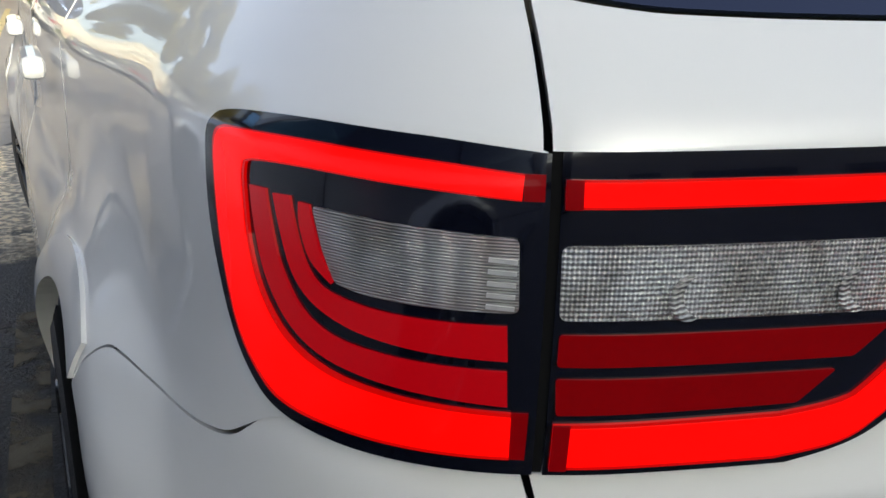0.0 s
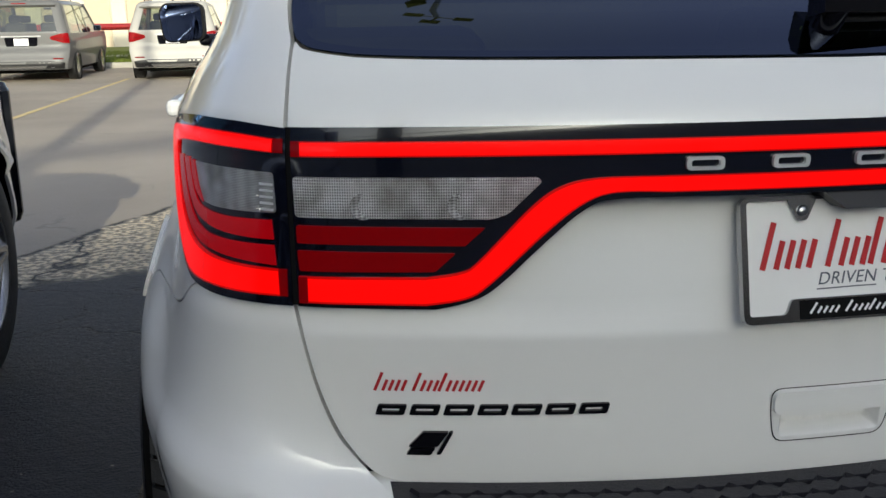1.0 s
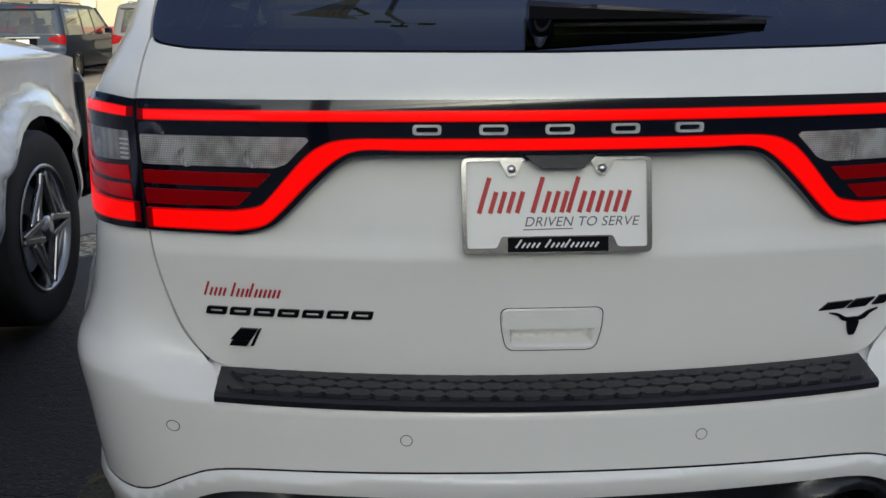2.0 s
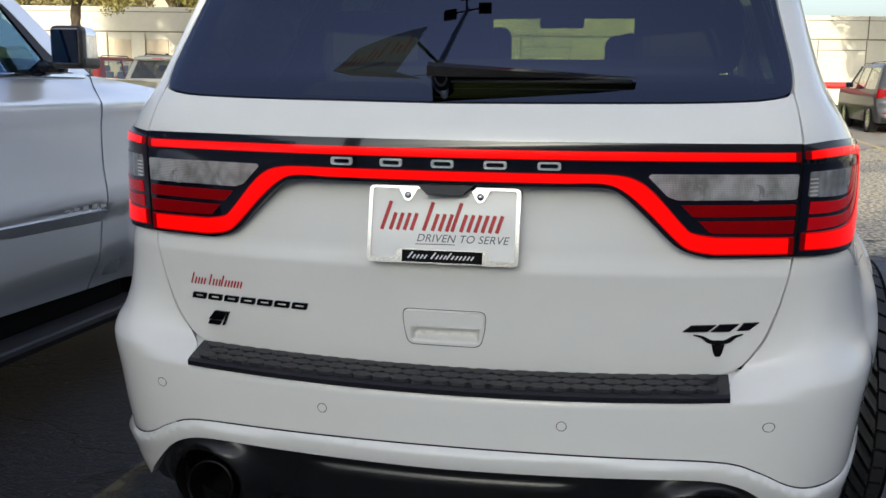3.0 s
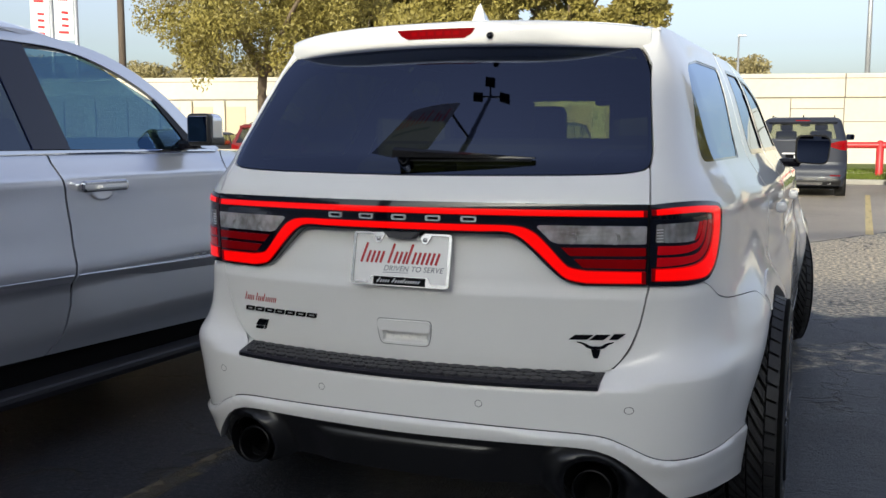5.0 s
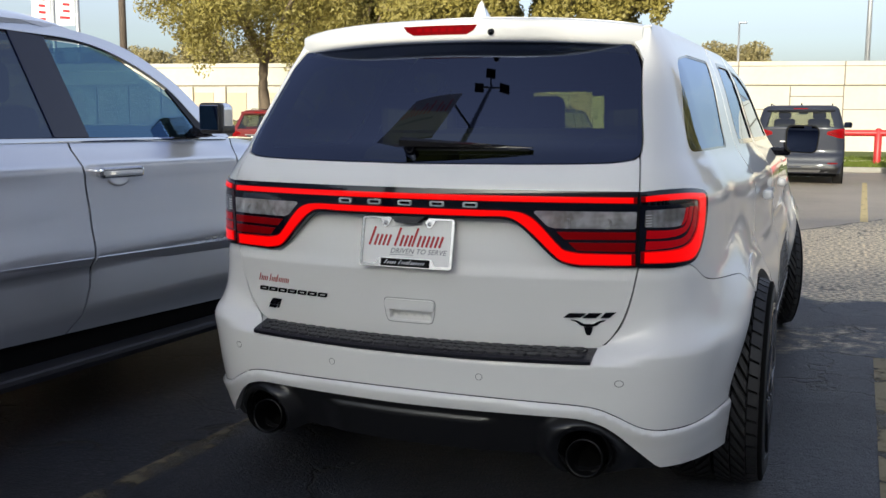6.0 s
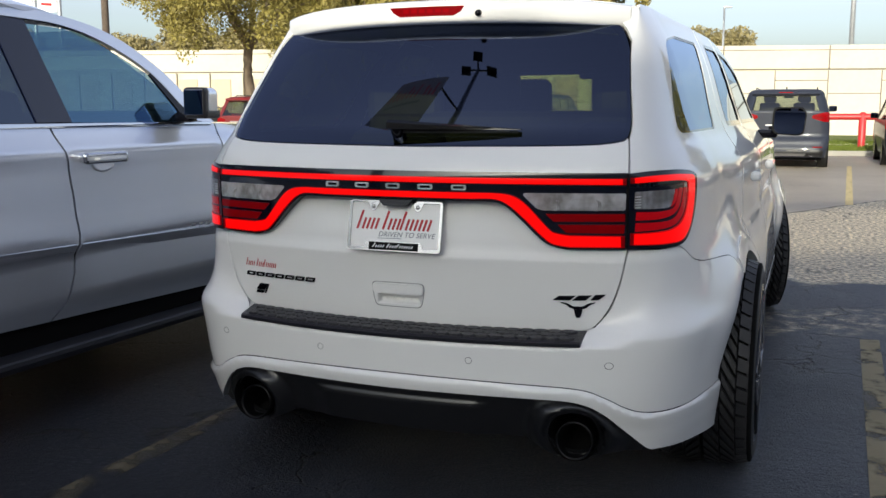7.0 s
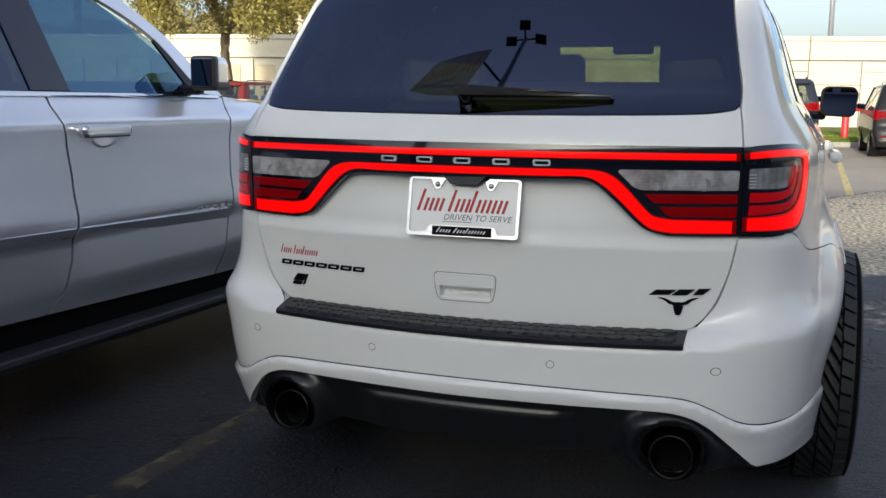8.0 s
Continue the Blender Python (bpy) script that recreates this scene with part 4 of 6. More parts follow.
for s in (1, -1):
    side = (lambda p: list(p)) if s > 0 else mirrored
    for line, win, y in ((rear_door, win_r, 1.55), (front_door, win_f, 2.50)):
        d = part("door", skin(side(line), hull, 0, 0.012, 0.05, holes=[side(win)]), WHITE, suv)
        w = part("window_pane", skin(side(win), hull, -0.004, 0.003, 0.08), TINT_SIDE, d, "tinted side window")
        cu, cv = np.mean(win, 0)
        small = [(cu + (u - cu) * 0.955, cv + (v - cv) * 0.90) for u, v in win]
        part("window_trim", skin(side(win), hull, 0.001, 0.006, 0.06, holes=[side(small)]), BLACK_GLOSS, d)
        part("inner_liner", skin(side(line), hull, -0.016, 0, 0.10, holes=[side(win)]), CABIN, d, "dark inner lining")
        x, yy, z = hull(s * FL(y, 1.02), 1.02)
        part("door_handle", box(0.042, 0.23, 0.042, 0.014, (x + s * 0.034, y + 0.02, 1.04)), WHITE, d, "white door handle")
    part("front_fender", skin(side(fender), hull, 0, 0.012, 0.06), WHITE, suv)
    sill = [(FL(1.44, 0.41), 0.41), (FL(3.62, 0.41), 0.41), (FL(3.62, 0.27), 0.27), (FL(1.44, 0.27), 0.27)]
    part("sill", skin(side(sill), hull, 0.002, 0.02, 0.06), WHITE, suv)
    part("door_gap", skin(side([(FL(1.35, 0.45), 0.45), (FL(1.35, 1.24), 1.24), (FL(3.5, 1.20), 1.20), (FL(3.45, 0.45), 0.45)]), hull, -0.013, 0, 0.1), GAP, suv)
    # door mirror
    head = box(0.172, 0.12, 0.150, 0.058, (0, 0, 0), segments=5)
    mirror = part("door_mirror", head, WHITE, suv, at=pose(s * 1.069, 3.20, 1.245, 0, 0, s * 6))
    mirror_line = [(-s * 0.092, -0.070), (s * 0.080, -0.080), (s * 0.094, 0.050), (s * 0.070, 0.082), (-s * 0.090, 0.084)]
    mirror_line = mirror_line if s > 0 else mirror_line[::-1]
    part("mirror_rim", skin(rounded(mirror_line, 0.038), lambda u, v: (u, -0.058 + 0.3 * (u * u + v * v), v), 0.010, 0.055, 0.02), BLACK_TRIM, mirror, "black mirror rim")
    part("mirror_glass", skin(rounded([(u * 0.91, v * 0.91) for u, v in mirror_line], 0.034), lambda u, v: (u, -0.0835 + 0.35 * (u * u + v * v) - 0.06 * v, v), 0.001, 0.015, 0.015), MIRROR, mirror)
    part("mirror_arm", box(0.12, 0.06, 0.05, 0.018, (-s * 0.115, 0.0, -0.070)), BLACK_GLOSS, mirror)


# roof, spoiler, windscreen, bonnet, nose
def roof(x, y):
    w = 0.646 + 0.05 * smooth(0.4, 2.2, y) - 0.022
    base = 1.660 - 0.004 * smooth(0.5, 1.2, y) - 0.07 * smooth(2.3, 3.1, y)
    return x, y, base + (0.036 + 0.062 * smooth(0.5, 1.8, y) - 0.02 * smooth(2.0, 3.0, y)) * (1 - min(1.0, abs(x / w)) ** 2.4)


def roof_w(y):
    return 0.646 + 0.05 * smooth(0.4, 2.2, y) - 0.024


edge = [(roof_w(y), y) for y in np.linspace(0.62, 2.75, 14)]
part("roof", skin([(u, y) for u, y in edge] + [(0.4, 2.92), (0, 2.98), (-0.4, 2.92)] + [(-u, y) for u, y in reversed(edge)] + [(-0.55, 0.56), (0, 0.50), (0.55, 0.56)], roof, 0, 0.02, 0.07), WHITE, suv)
part("headliner", skin([(u * 0.97, y) for u, y in edge] + [(0, 2.90)] + [(-u * 0.97, y) for u, y in reversed(edge)], roof, -0.03, 0, 0.12), CABIN, suv, "dark headliner")
wind = lambda x, t: (x, 2.96 + 0.80 * t - 0.20 * (x / 0.8) ** 2 * (1 - 0.3 * t), 1.672 - 0.50 * t - 0.05 * (x / 0.7) ** 2 * (1 - t))
part("windscreen", skin([(-0.58, 0.02), (0.58, 0.02), (0.76, 1.0), (-0.76, 1.0)], lambda x, t: wind(x, t), 0, 0, 0.1), CLEAR, suv, "clear windscreen").visible_shadow = False
for s in (1, -1):
    part("windscreen_pillar", tube([wind(s * 0.62, -0.02), wind(s * 0.71, 0.5), wind(s * 0.80, 1.02)], 0.045, 8), WHITE, suv)
bonnet = lambda x, y: (x, y, 1.175 - 0.10 * (y - 3.6) / 1.3 - 0.05 * (x / 0.85) ** 2 - 0.12 * smooth(4.6, 5.1, y))
part("bonnet", skin([(-0.84, 3.55), (0.84, 3.55), (0.80, 4.75), (0.55, 4.98), (-0.55, 4.98), (-0.80, 4.75)], bonnet, 0, 0.02, 0.1), WHITE, suv)
nose = lambda x, z: (x, 5.0 - 0.25 * (x / 0.85) ** 4, z)
part("nose", skin([(0.88, 0.30), (-0.88, 0.30), (-0.84, 1.02), (0.84, 1.02)], lambda x, z: nose(-x, z), 0, 0.02, 0.1), WHITE, suv)
part("underbody", join(box(1.60, 4.3, 0.10, 0.02, (0, 2.75, 0.36)), box(0.9, 0.5, 0.16, 0.05, (0, 0.48, 0.36))), GAP, suv, "dark underbody")
for wy in WHEELS:
    for s in (1, -1):
        part("wheel_housing", box(0.42, 0.86, 0.44, 0.10, (s * 0.66, wy, 0.62)), GAP, suv, "dark wheel housing")


def spoiler_section(u):
    """A thick lip that overhangs the window; its ends sweep forwards along the pillars."""
    q = abs(u) / 0.63
    y = 0.272 + 0.28 * u * u + 0.62 * u ** 4
    z = 1.598 - 0.018 * q * q
    t = 1.668 - 0.020 * q ** 2.5
    yr = 0.46 + 0.08 * u * u
    back = 0.74
    return [(yr, z - 0.012), (y + 0.05, z - 0.002), (y + 0.016, z), (y + 0.007, z + 0.006), (y + 0.003, z + 0.018), (y, t - 0.020),
            (y + 0.004, t - 0.008), (y + 0.018, t - 0.001), (y + 0.06, t + 0.006), (back - 0.10, roof(u, back)[2] + 0.006), (back, roof(u, back)[2] - 0.004), (back, z)]


us = np.linspace(-0.630, 0.630, 41)
verts = [(u * (1.0 if k < 9 else 0.93), y, z - (0.0 if k < 9 else 0.012 * abs(u / 0.63) ** 4)) for u in us for k, (y, z) in enumerate(spoiler_section(u))]
n = 12
faces = [(i * n + k, i * n + (k + 1) % n, (i + 1) * n + (k + 1) % n, (i + 1) * n + k) for i in range(40) for k in range(n)]
faces += [tuple(range(n))[::-1], tuple(40 * n + k for k in range(n))]
me = mesh("spoiler", verts, [f[::-1] for f in faces])
spoiler = part("roof_spoiler", me, WHITE, suv)
spoiler.modifiers.new("round", "EDGE_SPLIT").split_angle = radians(50)


def spoiler_face(u, v):
    pts = spoiler_section(u)
    a, b = pts[4], pts[5]
    return u, a[0] + (b[0] - a[0]) * v - 0.0, a[1] + (b[1] - a[1]) * v


part("brake_lamp", skin(rounded([(-0.131, 0.98), (-0.118, 0.45), (-0.094, 0.05), (0.094, 0.05), (0.118, 0.45), (0.131, 0.98)], 0.006), spoiler_face, 0.003, 0.008, 0.03), RED_DARK, spoiler, "unlit red high brake lamp")
for k in range(6):
    u = -0.07 + 0.028 * k
    part("lamp_cell", skin([(u - 0.010, 0.35), (u + 0.010, 0.35), (u + 0.010, 0.72), (u - 0.010, 0.72)], spoiler_face, 0.0045, 0.004, 0.02), RED_LENS, spoiler, "red lamp cell")
x, y, z = spoiler_face(0.177, 0.25)
part("washer_nozzle", lathe([(-0.016, 0.0), (-0.016, 0.006), (-0.010, 0.010), (0.008, 0.011)], 16, "y"), BLACK_GLOSS, spoiler, at=pose(x, y, z, 12, 0, 0))
fin_v, fin_f = [], []
for i, t in enumerate(np.linspace(0, 1, 9)):
    h, w = 0.085 * (1 - t) ** 1.4, 0.030 * (1 - 0.75 * t)
    y = 0.66 + 0.20 * t
    b = roof(0, y)[2] - 0.004
    fin_v += [(-w, y, b), (-w * 0.35, y + 0.02, b + h * 0.8), (0, y + 0.03, b + h), (w * 0.35, y + 0.02, b + h * 0.8), (w, y, b)]
fin_f = [(i * 5 + k, i * 5 + k + 1, i * 5 + k + 6, i * 5 + k + 5) for i in range(8) for k in range(4)] + [(0, 1, 2, 3, 4)]
part("antenna_fin", mesh("fin", fin_v, fin_f), WHITE, suv)

# rear wiper
part("rear_wiper", lathe([(-0.030, 0.0), (-0.030, 0.016), (-0.020, 0.021), (0.03, 0.023)], 24, "y"), BLACK_GLOSS, suv, "black rear wiper resting on the window",
             at=pose(-0.020, hull(0, 1.252)[1] - 0.012, 1.250, -48, 0, 0))
arm_pts = [(u, hull(u, 1.256)[1] - 0.030 + 0.014 * t, 1.266 - 0.012 * t) for t, u in zip(np.linspace(0, 1, 12), np.linspace(-0.045, 0.375, 12))]


def wedge(points, h0, h1, w0, w1):
    verts, faces = [], []
    m = len(points)
    for i, (x, y, z) in enumerate(points):
        t = i / (m - 1)
        h, w = h0 + (h1 - h0) * t, w0 + (w1 - w0) * t
        verts += [(x, y - w, z - h * 0.6), (x, y - w * 0.9, z + h * 0.5), (x, y - w * 0.2, z + h), (x, y + w, z + h * 0.7), (x, y + w, z - h)]
    for i in range(m - 1):
        faces += [(i * 5 + k, i * 5 + (k + 1) % 5, (i + 1) * 5 + (k + 1) % 5, (i + 1) * 5 + k) for k in range(5)]
    faces += [(4, 3, 2, 1, 0), tuple((m - 1) * 5 + k for k in range(5))]
    return mesh("wedge", verts, faces, False)


part("wiper_arm", wedge(arm_pts, 0.018, 0.002, 0.020, 0.006), BLACK_GLOSS, suv, "black moulded wiper arm")
part("wiper_blade", tube([(u, hull(u, 1.244)[1] - 0.010, 1.246 + 0.004 * (u - 0.05)) for u in np.linspace(-0.03, 0.365, 9)], 0.0045, 6), RUBBER, suv, "black rubber wiper blade")

# plate in a chrome frame
PL, PT = 0.157, Matrix.Translation((0, 0.008, 0.955)) @ Matrix.Rotation(radians(-11.5), 4, "X")
plate = part("licence_plate", box(0.305, 0.003, 0.148, 0.001), PLATE_WHITE, suv, "white dealer plate in a chrome frame", at=PT)
flat = lambda u, v: (u, 0.0, v)
rim_out = rounded([(-PL, -0.079), (PL, -0.079), (PL, 0.079), (-PL, 0.079)], 0.012)
rim_in = rounded([(-0.149, 0.0735), (0.149, 0.0735), (0.149, -0.069), (0.100, -0.069), (0.092, -0.050), (-0.092, -0.050), (-0.100, -0.069), (-0.149, -0.069)], 0.005)
part("plate_frame", skin(rim_out, flat, 0.0065, 0.012, 0.02, holes=[rim_in]), FRAME, plate, "chrome plate frame")
part("frame_band", skin([(-0.082, -0.076), (0.084, -0.076), (0.084, -0.052), (-0.082, -0.052)], flat, 0.0078, 0.003, 0.02), GAP, plate, "black band on the frame")
for s in (1, -1):
    part("frame_tab", skin(rounded([(s * 0.075 - 0.020, 0.074), (s * 0.075 - 0.006, 0.048), (s * 0.075 + 0.006, 0.048), (s * 0.075 + 0.020, 0.074)][::1], 0.004), flat, 0.0072, 0.003, 0.02), FRAME, plate)
    part("screw", lathe([(-0.011, 0.0), (-0.011, 0.005), (-0.009, 0.007), (-0.006, 0.007)], 16, "y"), STEEL, plate, at=pose(s * 0.075, 0, 0.060))


def stroke(points, w, off, put, mat, parent, name, label=""):
    """A flat brush stroke of width w along a line."""
    left, right = [], []
    for i, p in enumerate(points):
        a, b = points[max(i - 1, 0)], points[min(i + 1, len(points) - 1)]
        d = Vector((b[0] - a[0], b[1] - a[1])).normalized()
        left.append((p[0] - d.y * w / 2, p[1] + d.x * w / 2))
        right.append((p[0] + d.y * w / 2, p[1] - d.x * w / 2))
    verts, faces = [], []
    for a, b in zip(left, right):
        for q in (a, b):
            p = Vector(put(*q))
            nn = (Vector(put(q[0] + 1e-3, q[1])) - p).cross(Vector(put(q[0], q[1] + 1e-3)) - p).normalized()
            verts.append(p + nn * off)
    faces = [(2 * i, 2 * i + 1, 2 * i + 3, 2 * i + 2) for i in range(len(points) - 1)]
    return part(name, mesh(name, verts, faces, False), mat, parent, label)


MARKS = tuple((0.04 + 0.0575 * k, 0.24, 0.94 if k in (0, 6, 10) else 0.66) for k in range(17) if k != 5)


def scribble(u0, u1, z0, z1, w, off, put, mat, parent, name, label=""):
    """Plain slanted bars in the place, rhythm and colour of a painted name."""
    span, high = u1 - u0, z1 - z0
    for a, low, tall in MARKS:
        lean = 0.05 * (tall - low)
        stroke([(u0 + span * (a - lean), z0 + high * low), (u0 + span * a, z0 + high * (low + tall) / 2), (u0 + span * (a + lean), z0 + high * tall)], w * 1.25, off, put, mat, parent, name, label)


scribble(-0.130, 0.126, -0.032, 0.052, 0.0062, 0.0024, flat, INK_RED, plate, "painted_mark", "red painted bars")
scribble(-0.070, 0.070, -0.0735, -0.0545, 0.0024, 0.0086, flat, INK_WHITE, plate, "raised_mark", "pale raised bars")
words = bpy.data.curves.new("slogan", "FONT")
words.body, words.size, words.shear, words.align_x, words.extrude = "DRIVEN TO SERVE", 0.0225, 0.25, "LEFT", 0.0002
words.space_character = 1.04
lettering = new("lettering", words)
part("slogan", bpy.data.meshes.new_from_object(lettering), INK_GREY, plate, "grey printed slogan", at=pose(-0.055, -0.0022, -0.034, 90, 0, 0))
bpy.data.objects.remove(lettering)
stroke([(-0.056, -0.0395), (0.0, -0.0385), (0.026, -0.0385)], 0.0016, 0.0024, flat, INK_GREY, plate, "underline")
part("reversing_camera", mesh("cam", [(-0.062, 0.0, 1.046), (0.070, 0.0, 1.046), (0.040, -0.012, 1.020), (-0.030, -0.012, 1.020), (-0.070, 0.05, 1.046), (0.078, 0.05, 1.046), (0.045, 0.05, 1.018), (-0.035, 0.05, 1.018)],
     [(0, 1, 2, 3)[::-1], (3, 2, 6, 7)[::-1], (0, 3, 7, 4)[::-1], (2, 1, 5, 6)[::-1]], False), BLACK_MATT, suv, "black rear camera housing")

# badges on the tailgate: plain black bars and shapes, a red painted mark
for k in range(7):
    u = -0.606 + 0.0432 * k
    z = 0.7505 + 0.0012 * k / 6
    outer = rounded([(u, z), (u + 0.037, z), (u + 0.041, z + 0.0145), (u + 0.004, z + 0.0145)], 0.003)
    slot = [(u + 0.0085, z + 0.0048), (u + 0.0300, z + 0.0048), (u + 0.0315, z + 0.0094), (u + 0.0100, z + 0.0094)]
    part("badge_bar", skin(outer, gate, 0.004, 0.004, 0.008, holes=[slot]), BLACK_GLOSS, tailgate, "black raised badge bar")
scribble(-0.607, -0.466, 0.7755, 0.8135, 0.0032, 0.0010, gate, INK_RED, tailgate, "red_mark", "red painted bars")
for pts in ([(-0.567, 0.692), (-0.535, 0.692), (-0.529, 0.702), (-0.561, 0.702)], [(-0.564, 0.704), (-0.526, 0.7045), (-0.512, 0.726), (-0.545, 0.726)], [(-0.528, 0.693), (-0.522, 0.693), (-0.506, 0.7265), (-0.511, 0.7265)]):
    part("emblem_plate", skin(rounded(pts, 0.002), gate, 0.005, 0.005, 0.008), BLACK_GLOSS, tailgate, "black slanted emblem")
for pts in ([(0.488, 0.742), (0.538, 0.743), (0.556, 0.757), (0.506, 0.756)], [(0.545, 0.742), (0.583, 0.743), (0.602, 0.759), (0.563, 0.758)], [(0.598, 0.744), (0.622, 0.745), (0.642, 0.762), (0.612, 0.761)]):
    part("badge_bar", skin(pts, gate, 0.004, 0.004, 0.008), BLACK_GLOSS, tailgate, "black slanted badge bar")
wide = spline([(0.511, 0.736), (0.530, 0.733), (0.548, 0.724), (0.562, 0.7235), (0.576, 0.724), (0.592, 0.733), (0.611, 0.737)], 4)
under = spline([(0.511, 0.734), (0.528, 0.728), (0.540, 0.718), (0.562, 0.715), (0.584, 0.718), (0.596, 0.728), (0.611, 0.735)], 4)
part("emblem_wing", skin(band(wide, under), gate, 0.003, 0.003, 0.008), BLACK_GLOSS, tailgate, "black wide curved emblem")
part("emblem_wedge", skin([(0.549, 0.7145), (0.553, 0.696), (0.557, 0.688), (0.567, 0.688), (0.571, 0.696), (0.575, 0.7145)], gate, 0.003, 0.003, 0.008), BLACK_GLOSS, tailgate, "black wedge emblem")


# ---- wheels ----
def wheel(thing_ob, x, y, z, s, r, width, rim_r, spokes, spoke_mat, chunky, steer=0.0):
    """x: outer face of the tyre; s: +1 faces +x."""
    w = part("wheel", lathe([(0.0, 0.055), (0.012, 0.05), (0.014, 0.0)], 24), spoke_mat, thing_ob, at=pose(x - s * 0.03, y, z, 0, 0, steer + (0 if s > 0 else 180)))
    d = width
    sh = 0.022
    lift = 0.010 if chunky else -0.006
    tyre = lathe([(-0.002, rim_r), (0.004, rim_r + 0.02), (0.006, (rim_r + r) / 2), (0.004, r - 0.032), (-0.002, r - 0.016), (-sh, r - 0.011 - lift), (-d * 0.5, r - 0.009 - lift), (-d + sh, r - 0.011 - lift), (-d, r - 0.016), (-d - 0.014, r - 0.035), (-d - 0.02, (rim_r + r) / 2), (-d, rim_r)], 72)
    tyre_ob = part("tyre", tyre, GROOVE_SHADE if chunky else RUBBER, w)
    if chunky:
        part("sidewall", lathe([(0.002, rim_r - 0.002), (0.008, rim_r + 0.012), (0.010, (rim_r + r) / 2), (0.002, r - 0.030), (-0.016, r - 0.014)], 72), RUBBER, tyre_ob)
    rim = lathe([(0.004, rim_r + 0.006), (0.010, rim_r), (0.004, rim_r - 0.012), (-0.03, rim_r - 0.022), (-d * 0.75, rim_r - 0.03), (-d, rim_r)], 60)
    part("rim", rim, spoke_mat, w)
    part("brake_disc", lathe([(-0.09, 0.06), (-0.085, rim_r * 0.72), (-0.10, rim_r * 0.74), (-0.12, 0.06)], 40), STEEL, w)
    for k in range(spokes):
        a = 2 * math.pi * k / spokes
        for da in (-0.16, 0.16):
            p0 = Vector((0.006, 0.045 * math.cos(a + da * 0.8), 0.045 * math.sin(a + da * 0.8)))
            p1 = Vector((-0.004, (rim_r - 0.012) * math.cos(a + da), (rim_r - 0.012) * math.sin(a + da)))
            mid = (p0 + p1) / 2
            L = (p1 - p0).length
            b = box(0.026, 0.030, L, 0.006)
            bmesh.ops.rotate(b, verts=b.verts[:], matrix=Matrix.Rotation(-(a + da) + math.pi / 2, 3, "X"))
            bmesh.ops.translate(b, verts=b.verts[:], vec=mid)
            part("spoke", b, spoke_mat, w)
    if chunky:
        verts, faces = [], []
        N = 46

        def block(a0, a1, x0, x1, skew):
            base = len(verts)
            for rr, k in ((r - 0.022, 1.0), (r, 0.95)):
                for q in ((x0, a0), (x1, a0 + skew), (x1, a1 + skew), (x0, a1)):
                    cx, ca = (x0 + x1) / 2, (a0 + a1 + skew) / 2
                    xx, aa = cx + (q[0] - cx) * k, ca + (q[1] - ca) * k
                    edge_drop = 0.016 * smooth(0.30, 0.50, abs(xx + d / 2) / d)
                    verts.append((xx, (rr - edge_drop) * math.cos(aa), (rr - edge_drop) * math.sin(aa)))
            faces.extend([tuple(base + i for i in f) for f in ((4, 5, 6, 7), (0, 1, 5, 4), (1, 2, 6, 5), (2, 3, 7, 6), (3, 0, 4, 7))])
        step = 2 * math.pi / N
        for i in range(N):
            a = i * step
            for sd in (1, -1):
                c = -d / 2
                block(a, a + step * 0.86, c + sd * d * 0.355, c + sd * d * 0.47, step * 0.25)
                block(a, a + step * 0.68, c + sd * d * 0.195, c + sd * d * 0.345, step * 1.5)
                block(a - step * 1.7, a - step * 1.04, c + sd * d * 0.02, c + sd * d * 0.18, step * 1.6)
        part("tread", mesh("tread", verts, faces, False), RUBBER, tyre_ob, "raised chevron tread blocks")
    return w


for s in (1, -1):
    wheel(suv, 0.034 + s * 1.046, WHEELS[0], AXLE, s, TYRE_R, 0.325, 0.288, 7, RIM_DARK, True)
    wheel(suv, 0.035 + s * 1.012, WHEELS[1], AXLE, s, TYRE_R, 0.28, 0.288, 7, RIM_DARK, True, 14)

# cabin seen through the tinted glass
part("cabin_floor", box(1.62, 3.3, 0.06, 0.01, (0, 2.1, 0.62)), CABIN, suv)
part("dashboard", box(1.5, 0.45, 0.34, 0.08, (0, 3.45, 1.00)), CABIN, suv)
for x, y, z, w in ((-0.46, 1.15, 1.03, 0.44), (0.52, 1.15, 1.06, 0.40), (-0.43, 2.05, 1.10, 0.56), (0.48, 2.05, 1.00, 0.50), (-0.42, 2.75, 1.06, 0.50), (0.42, 2.75, 1.02, 0.50)):
    st = part("seat", box(w, 0.16, 0.66, 0.06, (x, y, z - 0.12), Matrix.Rotation(radians(12), 3, "X"), 3), SEAT, suv)
    part("headrest", box(w * 0.80, 0.10, 0.22, 0.05, (x, y + 0.02, z + 0.32), segments=3), SEAT, st)
part("rear_bench", box(1.24, 0.14, 0.60, 0.05, (0, 1.17, 1.01), segments=3), SEAT, suv)
# added dark block that limits the bright wall showing through the cabin
part("cabin_blocker", box(1.26, 0.30, 0.17, 0.05, (0, 2.02, 1.575), segments=3), CABIN, suv)
part("steering_wheel", lathe([(0.0, 0.165), (0.012, 0.177), (0.0, 0.19), (-0.012, 0.177)], 30, "y", True), CABIN, suv, at=pose(-0.42, 3.12, 1.08, -25, 0, 0))
part("inner_mirror", box(0.22, 0.04, 0.07, 0.015, (0, 2.98, 1.53)), CABIN, suv)


# ---- ground and setting ----
def sheet(x0, x1, y0, y1, z):
    return mesh("sheet", [(x0, y0, z), (x1, y0, z), (x1, y1, z), (x0, y1, z)], [(0, 1, 2, 3)], False)


